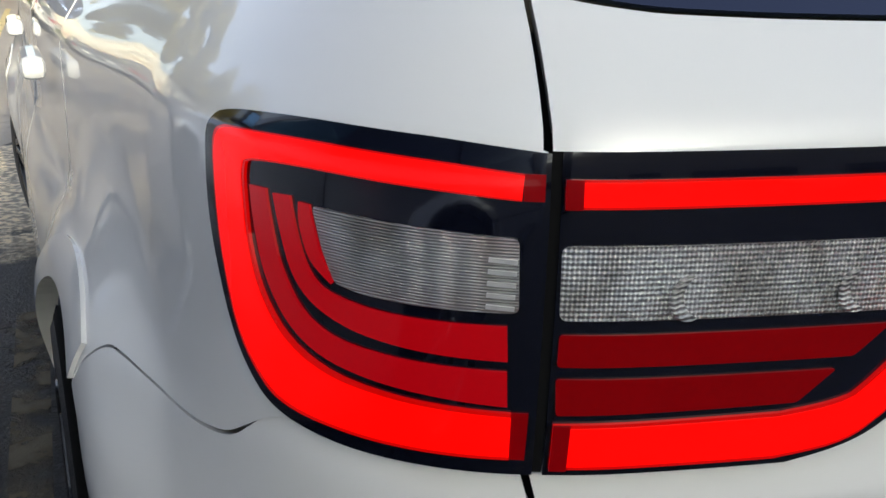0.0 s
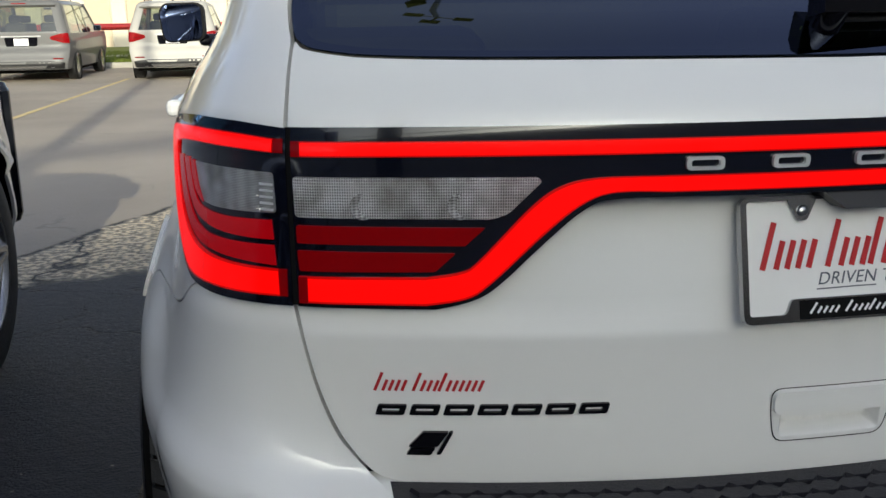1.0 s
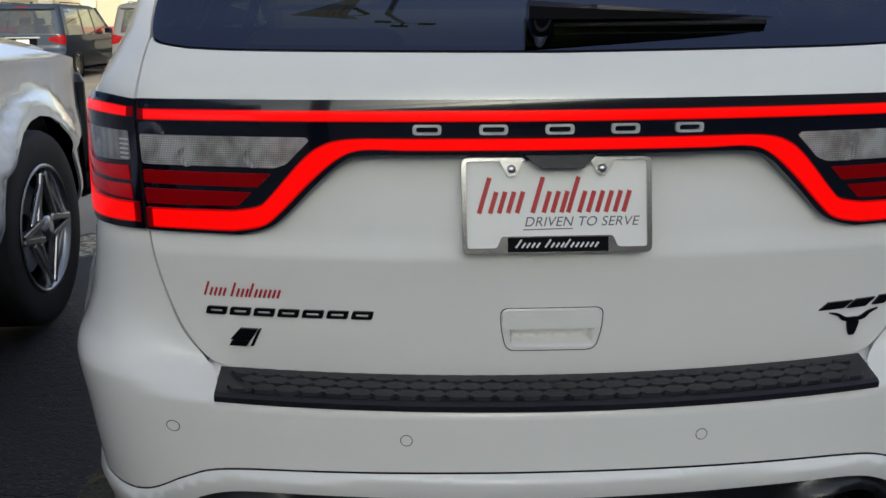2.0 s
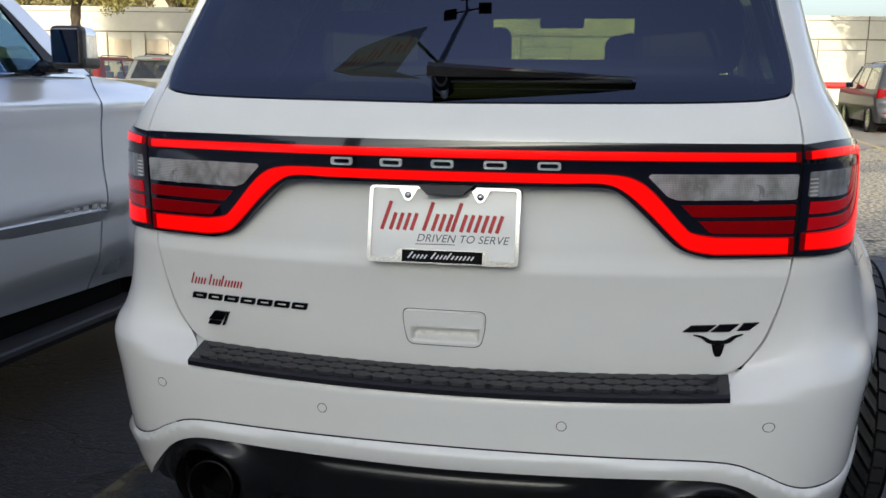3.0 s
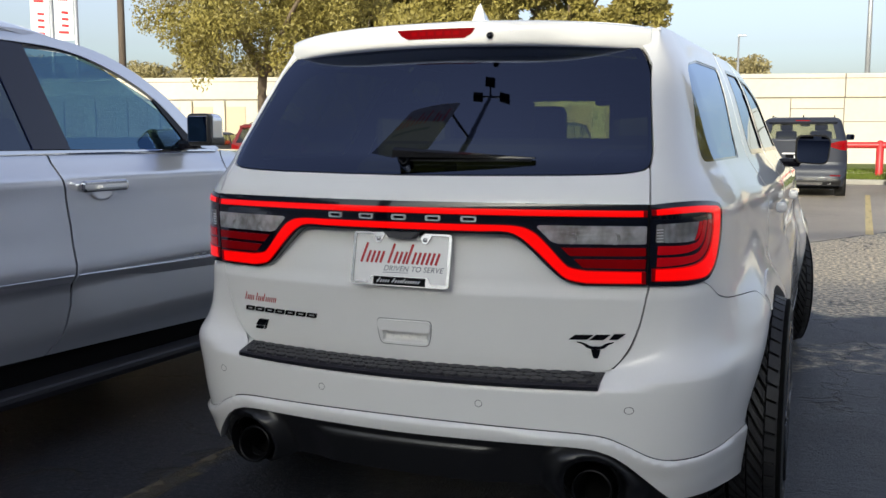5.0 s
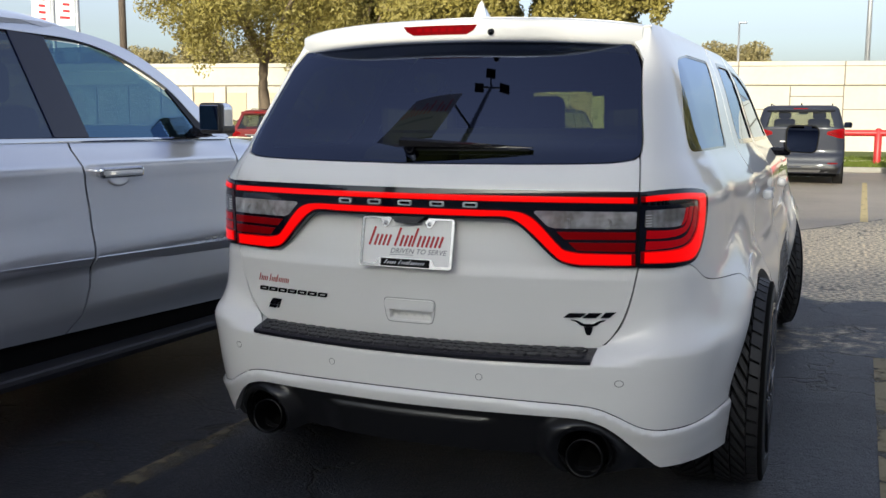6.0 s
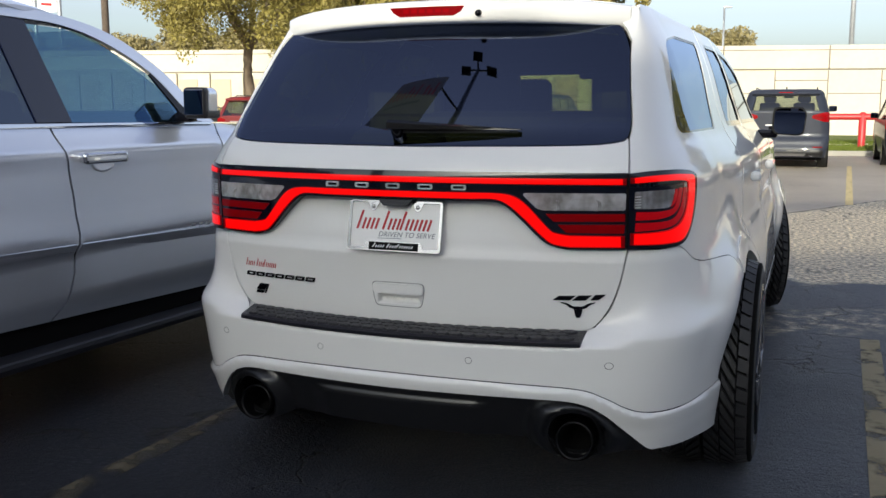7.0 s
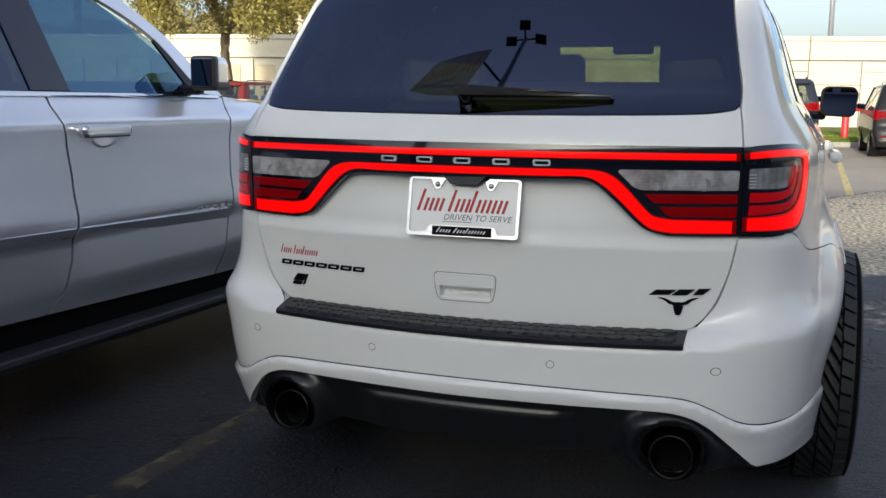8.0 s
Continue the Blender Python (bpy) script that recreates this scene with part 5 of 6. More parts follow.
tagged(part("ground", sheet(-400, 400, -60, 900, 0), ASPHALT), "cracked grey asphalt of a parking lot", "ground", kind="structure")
def stripe(x0, y0, x1, y1, half=0.052):
    return mesh("stripe", [(x0 - half, y0, 0.004), (x0 + half, y0, 0.004), (x1 + half, y1, 0.004), (x1 - half, y1, 0.004)], [(0, 1, 2, 3)], False)


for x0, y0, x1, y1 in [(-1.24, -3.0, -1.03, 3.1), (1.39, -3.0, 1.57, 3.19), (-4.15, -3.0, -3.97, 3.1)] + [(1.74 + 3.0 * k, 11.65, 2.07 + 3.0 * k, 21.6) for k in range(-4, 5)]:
    tagged(part("stall_line", stripe(x0, y0, x1, y1), LOT_PAINT if y0 > 5 else ROAD_PAINT if x0 > 0 else DARKER_PAINT), "worn yellow painted stall line on asphalt", "road marking", "stall lines", "structure")
tagged(part("kerb", box(90, 0.16, 0.15, 0.02, (-10, 27.0, 0.075)), KERB), "pale concrete kerb along the grass", "kerb", kind="structure")
tagged(part("grass", mesh("grass", [(-60, 27.08, 0.14), (40, 27.08, 0.14), (40, 39, 0.30), (-60, 39, 0.30)], [(0, 1, 2, 3)], False), GRASS), "sunlit mown grass verge", "grass", kind="structure")
rng_g = random.Random(31)
verts, faces = [], []
for i in range(26000):
    x, y = rng_g.uniform(-22, 14), 27.12 + 6.5 * rng_g.random() ** 1.5
    h, w, a = rng_g.uniform(0.05, 0.11), rng_g.uniform(0.012, 0.03), rng_g.uniform(-0.9, 0.9)
    z = 0.14 + 0.16 * (y - 27.08) / 11.92
    c, d = w * math.cos(a), w * math.sin(a)
    verts += [(x - c, y - d, z - 0.005), (x + c, y + d, z - 0.005), (x + rng_g.uniform(-0.03, 0.03), y + rng_g.uniform(-0.01, 0.05), z + h)]
    faces.append((3 * i, 3 * i + 1, 3 * i + 2))
tagged(part("grass_blades", mesh("blades", verts, faces, False), GRASS), "short sunlit blades of mown grass", "grass", kind="stuff")
tagged(part("footpath", mesh("path", [(-60, 30.2, 0.20), (40, 30.2, 0.20), (40, 31.6, 0.215), (-60, 31.6, 0.215)], [(0, 1, 2, 3)], False), CONCRETE), "pale concrete footpath across the verge", "footpath", kind="structure")

# long concrete retaining wall
wall_from, wall_to = Vector((-60.0, 24.5, 0)), Vector((50.0, 53.5, 0))
wall_len = (wall_to - wall_from).length
wall_yaw = math.degrees(math.atan2(wall_to.y - wall_from.y, wall_to.x - wall_from.x))
wall = thing("wall_north", "long cream concrete retaining wall in full sun", "wall", at=pose(*wall_from, 0, 0, wall_yaw), kind="structure")
part("base_course", box(wall_len, 0.5, 2.98, 0, (wall_len / 2, 0.25, 1.49)), CONCRETE, wall)
part("parapet", box(wall_len, 0.56, 0.97, 0.03, (wall_len / 2, 0.22, 3.49)), CONCRETE, wall)
part("shadow_gap", box(wall_len, 0.03, 0.06, 0, (wall_len / 2, -0.012, 2.99)), JOINT, wall)
part("course_line", box(wall_len, 0.02, 0.03, 0, (wall_len / 2, -0.066, 3.78)), JOINT, wall)
for k in range(24):
    x = 20.12 + 1.53 * k
    part("pilaster", box(0.55, 0.16, 2.94, 0.02, (x, -0.06, 1.47)), CONCRETE, wall)
    part("panel", box(0.90, 0.08, 2.55, 0.02, (x + 0.765, -0.03, 1.40)), CONCRETE_PANEL, wall)
for k in range(22):
    x = 57.4 + 2.15 * k
    full = k % 2 == 1
    part("joint", box(0.045, 0.02, 2.94, 0, (x, -0.002, 1.47)), JOINT, wall)
    part("course_joint", box(2.10, 0.02, 0.035, 0, (x + 1.075, -0.002, 1.99 if full else 2.53)), JOINT, wall)
    if full:
        part("joint", box(0.05, 0.02, 0.98, 0, (x, -0.066, 3.48)), JOINT, wall)


# red pipe rail
rail = thing("pipe_rail", "red painted steel pipe rail on posts", "rail")
part("top_pipe", tube([(-40, 29.4, 1.10), (40, 29.4, 1.10)], 0.10, 14), RED_PAINT, rail)
for k in range(12):
    part("post", lathe([(0.0, 0.11), (1.08, 0.11), (1.14, 0.06), (1.15, 0.0)], 16, "z"), RED_PAINT, rail, at=pose(-36.4 + 3.55 * k + 0.0, 29.4, 0.1))

# dealership building behind the camera, which shades the stalls
HY, HH = -26.2, 8.55
house = thing("dealer_building", "pale flat-roofed dealership building with a row of windows", "building", kind="structure",
              at=Matrix.Translation((1.1, HY, 0)) @ Matrix.Rotation(radians(32.6), 4, "Z") @ Matrix.Translation((20, -HY, 0)))
part("facade", box(110, 8, HH - 0.3, 0, (-20, HY - 4.0, (HH - 0.3) / 2)), BUILDING, house)
part("parapet", box(110.4, 8.4, 0.45, 0.03, (-20, HY - 4.0, HH - 0.225)), CONCRETE, house)
part("roof_rail", tube([(-75, HY - 0.2, HH + 1.35), (35, HY - 0.2, HH + 1.35)], 0.13, 10), POLE_METAL, house)
for k in range(19):
    part("rail_post", tube([(-74 + 6 * k, HY - 0.2, HH - 0.1), (-74 + 6 * k, HY - 0.2, HH + 1.3)], 0.05, 8), POLE_METAL, house)
for k in range(18):
    part("shop_window", box(4.2, 0.12, 2.6, 0.02, (-70 + 6.0 * k, HY + 0.02, 1.7)), BLACK_GLOSS, house)


# ---- leaves and trees ----
def foliage(name, blobs, count, size, seed, mat, parent, label=""):
    rng = np.random.default_rng(seed)
    vol = np.array([b[3] * b[4] * b[5] for b in blobs])
    pick = rng.choice(len(blobs), count, p=vol / vol.sum())
    d = rng.normal(size=(count, 3))
    d /= np.linalg.norm(d, axis=1)[:, None]
    rad = rng.random(count) ** 0.42
    b = np.array(blobs)
    c = b[pick, :3] + d * rad[:, None] * b[pick, 3:6]
    a = rng.normal(size=(count, 3))
    a /= np.linalg.norm(a, axis=1)[:, None]
    t = np.cross(a, rng.normal(size=(count, 3)))
    t /= np.linalg.norm(t, axis=1)[:, None]
    s = size * (0.6 + 0.8 * rng.random(count))[:, None]
    verts = np.stack([c - a * s, c + t * s * 0.45, c + a * s, c - t * s * 0.45], 1).reshape(-1, 3)
    faces = [(4 * i, 4 * i + 1, 4 * i + 2, 4 * i + 3) for i in range(count)]
    return part(name, mesh(name, verts.tolist(), faces, False), mat, parent, label)


def tree(x, y, h, spread, seed, label, mat, count, size, low=26, reach=1.0):
    rng = random.Random(seed)
    t = thing("tree", label, "tree", at=pose(x, y, 0))
    fork = h * 0.38
    trunk = [(0, 0, -0.1), (0.06, 0.02, fork * 0.4), (-0.05, 0.05, fork * 0.75), (0.05, 0, fork)]
    part("trunk", tube(spline(trunk, 4), 0.21, 12, 0.14), BARK, t)
    blobs = []
    for k in range(11):
        a = 2 * math.pi * k / 11 + rng.uniform(-0.3, 0.3)
        r = spread * rng.uniform(0.45, 0.95)
        top = Vector((r * math.cos(a), r * math.sin(a), fork + (h - fork) * rng.uniform(0.25, 0.85)))
        mid = Vector((top.x * 0.45, top.y * 0.45, fork + (top.z - fork) * 0.62))
        part("limb", tube(spline([(0.03, 0, fork - 0.25), tuple(mid), tuple(top)], 5), 0.10, 8, 0.015), BARK, t)
        for j in range(3):
            q = top.lerp(mid, rng.uniform(-0.15, 0.55))
            blobs.append((q.x + rng.uniform(-0.7, 0.7), q.y + rng.uniform(-0.7, 0.7), q.z + rng.uniform(-0.6, 0.7), rng.uniform(0.55, 1.15), rng.uniform(0.55, 1.15), rng.uniform(0.4, 0.85)))
        blobs.append((top.x * 0.95, top.y * 0.95, top.z - 0.9, 0.35, 0.35, 0.9))
    for k in range(low):
        a, q = rng.uniform(0, 6.28), spread * rng.uniform(0.3, 1.0) * reach
        blobs.append((q * math.cos(a), q * math.sin(a), fork + (h - fork) * rng.uniform(0.02, 0.35), rng.uniform(0.4, 0.8), rng.uniform(0.4, 0.8), rng.uniform(0.6, 1.1)))
    for k in range(16):
        a, q = rng.uniform(0, 6.28), spread * rng.uniform(0.0, 0.75)
        blobs.append((q * math.cos(a), q * math.sin(a), fork + (h - fork) * rng.uniform(0.28, 0.95), rng.uniform(0.8, 1.5), rng.uniform(0.8, 1.5), rng.uniform(0.5, 0.9)))
    foliage("crown", blobs, count, size, seed, mat, t)
    return t


tree(-16.6, 25.4, 9.4, 4.6, 5, "olive-green street tree with a forked trunk before the wall", LEAF, 70000, 0.062)
tree(-11.0, 44.0, 12.6, 5.2, 8, "olive-green tree beyond the wall", LEAF, 60000, 0.13, 22, 0.75)
tree(-18.5, 47.0, 11.6, 4.6, 14, "olive-green tree beyond the wall", LEAF, 40000, 0.14, 22, 0.8)
tree(-25.5, 50.0, 12.0, 5.0, 17, "olive-green tree beyond the wall", LEAF, 40000, 0.15, 22, 0.8)
tree(12.0, 33.0, 9.8, 2.6, 11, "olive-green tree on the grass verge", LEAF, 24000, 0.10)
woods = thing("far_woods", "dark green woods behind the wall", "trees", kind="stuff")
rng = random.Random(3)
blobs = [(-98 + 2.3 * k + rng.uniform(-1.2, 1.2), 92 + rng.uniform(-8, 8), 6.9 + rng.uniform(-0.8, 1.3), 3.4, 3.5, rng.uniform(2.4, 3.6)) for k in range(26)]
blobs += [(-14.6 + 2.0 * k, 140, 10.6 + rng.uniform(-0.6, 0.6), 2.2, 3, 2.2) for k in range(4)]
foliage("leaves", blobs, 90000, 0.24, 4, LEAF_DARK, woods)

# poles, banners and a far building
pole = thing("utility_pole", "brown wooden utility pole", "pole", at=pose(-30.5, 35.0, 0))
part("shaft", tube([(0, 0, 0), (0, 0, 13)], 0.19, 14, 0.15), POLE_WOOD, pole)
for x, y, h, r in ((2.75, 47.0, 16.0, 0.13), (-39.5, 40.0, 13.0, 0.05), (-4.2, 60.0, 7.6, 0.09)):
    lp = thing("street_lamp", "slender pale metal lamp pole", "street lamp", at=pose(x, y, 0), group="lamp poles")
    part("shaft", tube([(0, 0, 0), (0, 0, h)], r, 12, r * 0.6), POLE_METAL, lp)
    part("lamp_head", box(0.5, 0.22, 0.10, 0.03, (0.2, 0, h)), POLE_METAL, lp)
for x in (-33.67, -32.22):
    ban = thing("banner", "white banner with a red painted mark on a pole", "banner", at=pose(x, 33.0, 0), group="banners")
    part("shaft", tube([(0.82, 0, 0), (0.82, 0, 9.8)], 0.10, 10), POLE_METAL, ban)
    part("cloth", box(1.12, 0.03, 3.6, 0.005, (0.1, 0, 7.6)), PLATE_WHITE, ban)
    up = lambda u, v: (0.1 - v, -0.02, 7.6 + u)
    for k in range(10):
        if k != 4:
            stroke([(-1.45 + 0.30 * k, -0.30), (-1.40 + 0.30 * k, 0.32 if k in (0, 5) else 0.12)], 0.12, 0.004, up, INK_RED, ban, "mark", "red painted bar")

apart = thing("far_building", "yellow and tan building with a brown roof", "building", at=pose(-27.5, 62, 0))
part("wall", box(9, 8, 9.0, 0, (0, 0, 4.5)), CONCRETE_PANEL, apart)
part("upper_wall", box(7, 6, 3, 0, (-2, 1, 10.4)), YELLOW_WALL, apart)
part("roof", mesh("roof", [(-5, -4.6, 9), (5, -4.6, 9), (5, 4.6, 9), (-5, 4.6, 9), (-3, 0, 10.6), (3, 0, 10.6)], [(0, 1, 5, 4), (1, 2, 5), (2, 3, 4, 5), (3, 0, 4)], False), ROOF_TILE, apart)

# tall lamp pole and banner beside the stalls, seen mirrored in the rear window
MH = 16.0
mast = thing("light_mast", "tall dark metal mast with three floodlights and a sign", "light mast", at=pose(-2.5, -4.5, 0))
part("shaft", tube([(0, 0, 0), (0, 0, MH)], 0.15, 14, 0.09), RIM_DARK, mast)
for dx, dy in ((-0.07, 0.58), (-0.75, -0.16), (0.75, 0.02)):
    part("bracket", tube([(0, 0, MH - 0.20), (dx * 0.5, dy * 0.5, MH - 0.06), (dx, dy, MH)], 0.045, 8), BLACK_MATT, mast)
    part("floodlight", join(box(0.56, 0.44, 0.14, 0.04, (dx, dy, MH + 0.02)), box(0.40, 0.30, 0.05, 0.01, (dx, dy, MH - 0.07))), BLACK_MATT, mast)
part("sign_board", box(2.3, 0.06, 3.4, 0.01, (-1.75, 0.92, 10.3)), BANNER, mast, "pale sign with red bars")
part("sign_arm", tube([(0, 0, 11.2), (-0.7, 0.86, 11.2)], 0.05, 8), RIM_DARK, mast)
up = lambda u, v: (-1.75 - u, 0.952, 10.5 + v)
for k, tall in enumerate((0.95, 0.5, 0.8, 0.0, 1.0, 0.6, 0.9, 0.5, 0.5, 0.8, 0.5)):
    if tall:
        stroke([(-0.95 + 0.19 * k, -0.1), (-0.90 + 0.19 * k, -0.1 + 1.1 * tall)], 0.085, 0.004, up, INK_RED, mast, "sign_mark", "red painted bar")
stroke([(-0.6, -0.55), (0.9, -0.55)], 0.20, 0.004, up, INK_GREY, mast, "sign_bar", "grey bar")


# ---- the silver car in the next stall ----
TX = -1.765
PIVOT = Vector((-1.765, 0.6, 0))
silver = thing("silver_suv", "large silver SUV parked in the next stall", "car",
               at=Matrix.Translation(PIVOT) @ Matrix.Rotation(radians(-1.0), 4, "Z") @ Matrix.Translation(-PIVOT))


def tahoe(y, z):
    """Right flank of the silver car, seen from its right: u runs forwards."""
    x = TX - 0.055 * smooth(0.53, 0.36, z) - 0.30 * max(0.0, z - 1.24) - 0.035 * smooth(1.12, 1.24, z) + 0.012 * math.exp(-((z - 1.13) / 0.05) ** 2) - 0.014 * smooth(0.715, 0.69, z) + 0.014 * smooth(0.90, 0.76, z) * smooth(0.70, 0.735, z)
    for wy in (2.45, -0.52):
        d = math.hypot(y - wy, z - 0.42)
        x += 0.035 * (1 - smooth(0.50, 0.60, d))
    return x - 0.045 * smooth(1.6, 2.5, y) - 0.10 * smooth(2.7, 3.35, y) ** 2, y, z


def ring(wy, a0, a1, r=0.47, n=14):
    return [(wy + r * math.cos(radians(a0 + (a1 - a0) * i / n)), 0.42 + r * math.sin(radians(a0 + (a1 - a0) * i / n))) for i in range(n + 1)]


t_front = [(0.500, 1.245), (0.548, 1.10), (0.578, 0.94), (0.588, 0.78), (0.572, 0.61), (0.528, 0.49), (0.462, 0.412), (1.60, 0.378), (1.66, 0.70), (1.66, 1.236), (1.645, 1.245)]
t_rear = [(0.488, 1.245), (0.536, 1.10), (0.566, 0.94), (0.576, 0.78), (0.560, 0.61), (0.516, 0.49), (0.450, 0.412), (0.05, 0.425)] + ring(-0.52, 0, 66, 0.49, 8) + [(-0.45, 0.98), (-0.50, 1.245)]
t_fender = [(1.672, 1.18), (1.672, 0.70), (1.612, 0.378), (1.93, 0.37)] + ring(2.45, 187, -8) + [(3.30, 0.40), (3.34, 0.72), (3.30, 0.98), (3.05, 1.10), (1.75, 1.24), (1.672, 1.245)]
t_quarter = [(-0.515, 1.245), (-0.465, 0.99)] + ring(-0.52, 68, 187, 0.49, 12) + [(-1.9, 0.40), (-1.98, 0.8), (-1.95, 1.245)]
for nm, line in (("front_door", t_front), ("rear_door", t_rear), ("front_fender", t_fender), ("rear_quarter", t_quarter)):
    part(nm, skin(line, tahoe, 0, 0.012, 0.045), SILVER, silver)
part("door_gap", skin([(-0.5, 0.40), (1.7, 0.40), (1.7, 1.24), (-0.5, 1.24)], tahoe, -0.012, 0, 0.1), GAP, silver)
# upper part: black pillars, glass, silver roof rail and A pillar
t_glass = [(0.63, 1.262), (1.42, 1.250), (1.40, 1.30), (1.24, 1.485), (0.98, 1.605), (0.75, 1.672), (0.52, 1.680)]
t_glass2 = [(-0.50, 1.262), (0.43, 1.262), (0.33, 1.688), (-0.45, 1.70)]
t_rail = spline([(1.66, 1.250), (1.50, 1.375), (1.30, 1.535), (1.04, 1.665), (0.76, 1.725), (0.40, 1.748), (-0.5, 1.76), (-1.9, 1.74)], 5)
t_in = spline([(1.52, 1.258), (1.42, 1.34), (1.25, 1.495), (1.00, 1.617), (0.74, 1.684), (0.40, 1.700), (-0.5, 1.71), (-1.9, 1.69)], 5)
part("roof_rail", skin(band(t_rail, t_in), tahoe, 0.004, 0.02, 0.05), SILVER, silver)
part("pillar", skin([(0.43, 1.262), (0.63, 1.262), (0.52, 1.690), (0.33, 1.700)], tahoe, 0.002, 0.012, 0.05), PILLAR, silver, "black gloss door pillar with sky blue put into its colour")
part("sail_trim", skin([(1.42, 1.25), (1.56, 1.25), (1.40, 1.37), (1.25, 1.495), (1.24, 1.485), (1.38, 1.32)], tahoe, 0.002, 0.012, 0.05), BLACK_GLOSS, silver)
part("window_pane", skin(t_glass, tahoe, -0.004, 0.003, 0.08), PALE_GLASS, silver, "tinted door window").visible_shadow = False
part("window_pane", skin(t_glass2, tahoe, -0.004, 0.003, 0.08), TINT_SIDE, silver, "dark tinted door window")
part("rear_pane", skin([(-1.85, 1.262), (-0.56, 1.262), (-0.53, 1.70), (-1.8, 1.69)], tahoe, -0.004, 0.003, 0.1), TINT_SIDE, silver, "dark tinted window")
part("belt_trim", skin([(-1.9, 1.247), (1.62, 1.236), (1.62, 1.252), (-1.9, 1.264)], tahoe, 0.007, 0.010, 0.06), CHROME, silver, "chrome belt trim")


def moulding(y, v):
    """Lower side moulding, its face turned down to the ground; it falls a little towards the front."""
    top, low = 0.745 - 0.026 * (y - 0.18), 0.708 - 0.034 * (y - 0.18)
    z = low + (top - low) * v
    x0, x1 = tahoe(y, low - 0.015)[0] + 0.003, tahoe(y, top + 0.015)[0] + 0.002
    return x0 + (x1 - x0) * v, y, z


for y0, y1 in ((-0.06, 0.568), (0.594, 1.655)):
    part("lower_moulding", skin([(y0, 0.0), (y1, 0.0), (y1, 1.0), (y0, 1.0)], moulding, 0, 0.012, 0.06), SILVER, silver, "silver side moulding")
for y in (0.735, -0.40):
    h = part("door_handle", join(box(0.034, 0.275, 0.050, 0.016, (TX + 0.040, y, 1.106), segments=3), box(0.03, 0.05, 0.034, 0.008, (TX + 0.022, y - 0.105, 1.104)), box(0.03, 0.05, 0.034, 0.008, (TX + 0.022, y + 0.105, 1.104))), CHROME, silver, "chrome door handle")
    part("handle_cup", lathe([(0.001, 0.0), (0.002, 0.040), (0.004, 0.052), (0.0, 0.056)], 24), SILVER, h, at=Matrix.Translation((TX + 0.006, y + 0.02, 1.082)) @ Matrix.Diagonal((1, 1.3, 0.75, 1)))
for k in range(5):
    part("badge_bar", box(0.012, 0.040, 0.030, 0.004, (TX + 0.004, 1.39 + 0.062 * k, 0.742 - 0.0035 * k)), CHROME, silver, "small chrome badge bar")


def board_section(y):
    out = 0.085 * (1 - smooth(1.62, 1.93, y) ** 2) - 0.03
    z = 0.318 - 0.012 * (y - 0.2)
    return [(TX - 0.10, z - 0.005), (TX + out - 0.01, z), (TX + out, z - 0.006), (TX + out + 0.004, z - 0.022), (TX + out - 0.006, z - 0.046), (TX - 0.10, z - 0.05)]


ys = np.linspace(-0.05, 1.93, 25)
bv = [(x, y, z) for y in ys for x, z in board_section(y)]
bf = [(i * 6 + k, i * 6 + (k + 1) % 6, (i + 1) * 6 + (k + 1) % 6, (i + 1) * 6 + k) for i in range(24) for k in range(6)] + [tuple(range(6))[::-1], tuple(144 + k for k in range(6))]
part("running_board", mesh("board", bv, [f[::-1] for f in bf], False), BOARD, silver, "dark running board")
part("running_board", box(0.14, 2.0, 0.05, 0.015, (TX - 2.08, 0.94, 0.30)), BOARD, silver, "dark running board")
part("chassis", box(1.80, 4.9, 0.30, 0.04, (TX - 1.02, 0.65, 0.38)), GAP, silver, "dark underbody")
part("rocker", box(0.08, 2.1, 0.16, 0.03, (TX - 0.12, 0.85, 0.36)), GAP, silver)
part("wheel_housing", box(0.40, 0.92, 0.50, 0.1, (TX - 0.32, 2.45, 0.64)), GAP, silver)
part("wheel_housing", box(0.40, 0.92, 0.50, 0.1, (TX - 0.28, -0.52, 0.64)), GAP, silver)
body = lambda x, y: (x, y, 1.20 - 0.03 * (y - 1.7) / 1.4 - 0.10 * smooth(2.7, 3.3, y) - 0.10 * ((x + 2.80) / 1.0) ** 4 + 0.06)
part("bonnet", skin(rounded([(TX - 0.05, 1.60), (TX - 0.06, 2.7), (TX - 0.28, 3.25), (TX - 1.75, 3.25), (TX - 1.98, 2.7), (TX - 2.0, 1.60)][::-1], 0.1), lambda x, y: body(x, y), 0, 0.02, 0.08), SILVER, silver)
crown = lambda x, y: (x, y, 1.745 + 0.10 * (1 - ((x + 2.80) / 0.88) ** 4) - 0.20 * smooth(0.4, 1.35, y) ** 1.5)
part("roof", skin([(TX - 0.17, -1.9), (TX - 0.165, 0.3), (TX - 0.20, 0.95), (TX - 1.85, 0.95), (TX - 1.88, 0.3), (TX - 1.88, -1.9)][::-1], lambda x, y: crown(x, y), 0, 0.02, 0.1), SILVER, silver)
part("far_side", join(box(0.06, 5.2, 0.93, 0.02, (TX - 2.02, 0.68, 0.76)), box(0.05, 0.12, 0.5, 0.01, (TX - 1.93, 0.4, 1.48)), box(0.05, 0.12, 0.5, 0.01, (TX - 1.93, -0.6, 1.48))), SILVER, silver)
for y0, y1, m in ((-1.8, -0.62, TINT_SIDE), (-0.52, 0.36, TINT_SIDE), (0.46, 1.25, TINT_SIDE)):
    part("far_pane", box(0.004, y1 - y0, 0.44, 0, (TX - 1.93, (y0 + y1) / 2, 1.46)), m, silver, "tinted window").visible_shadow = False
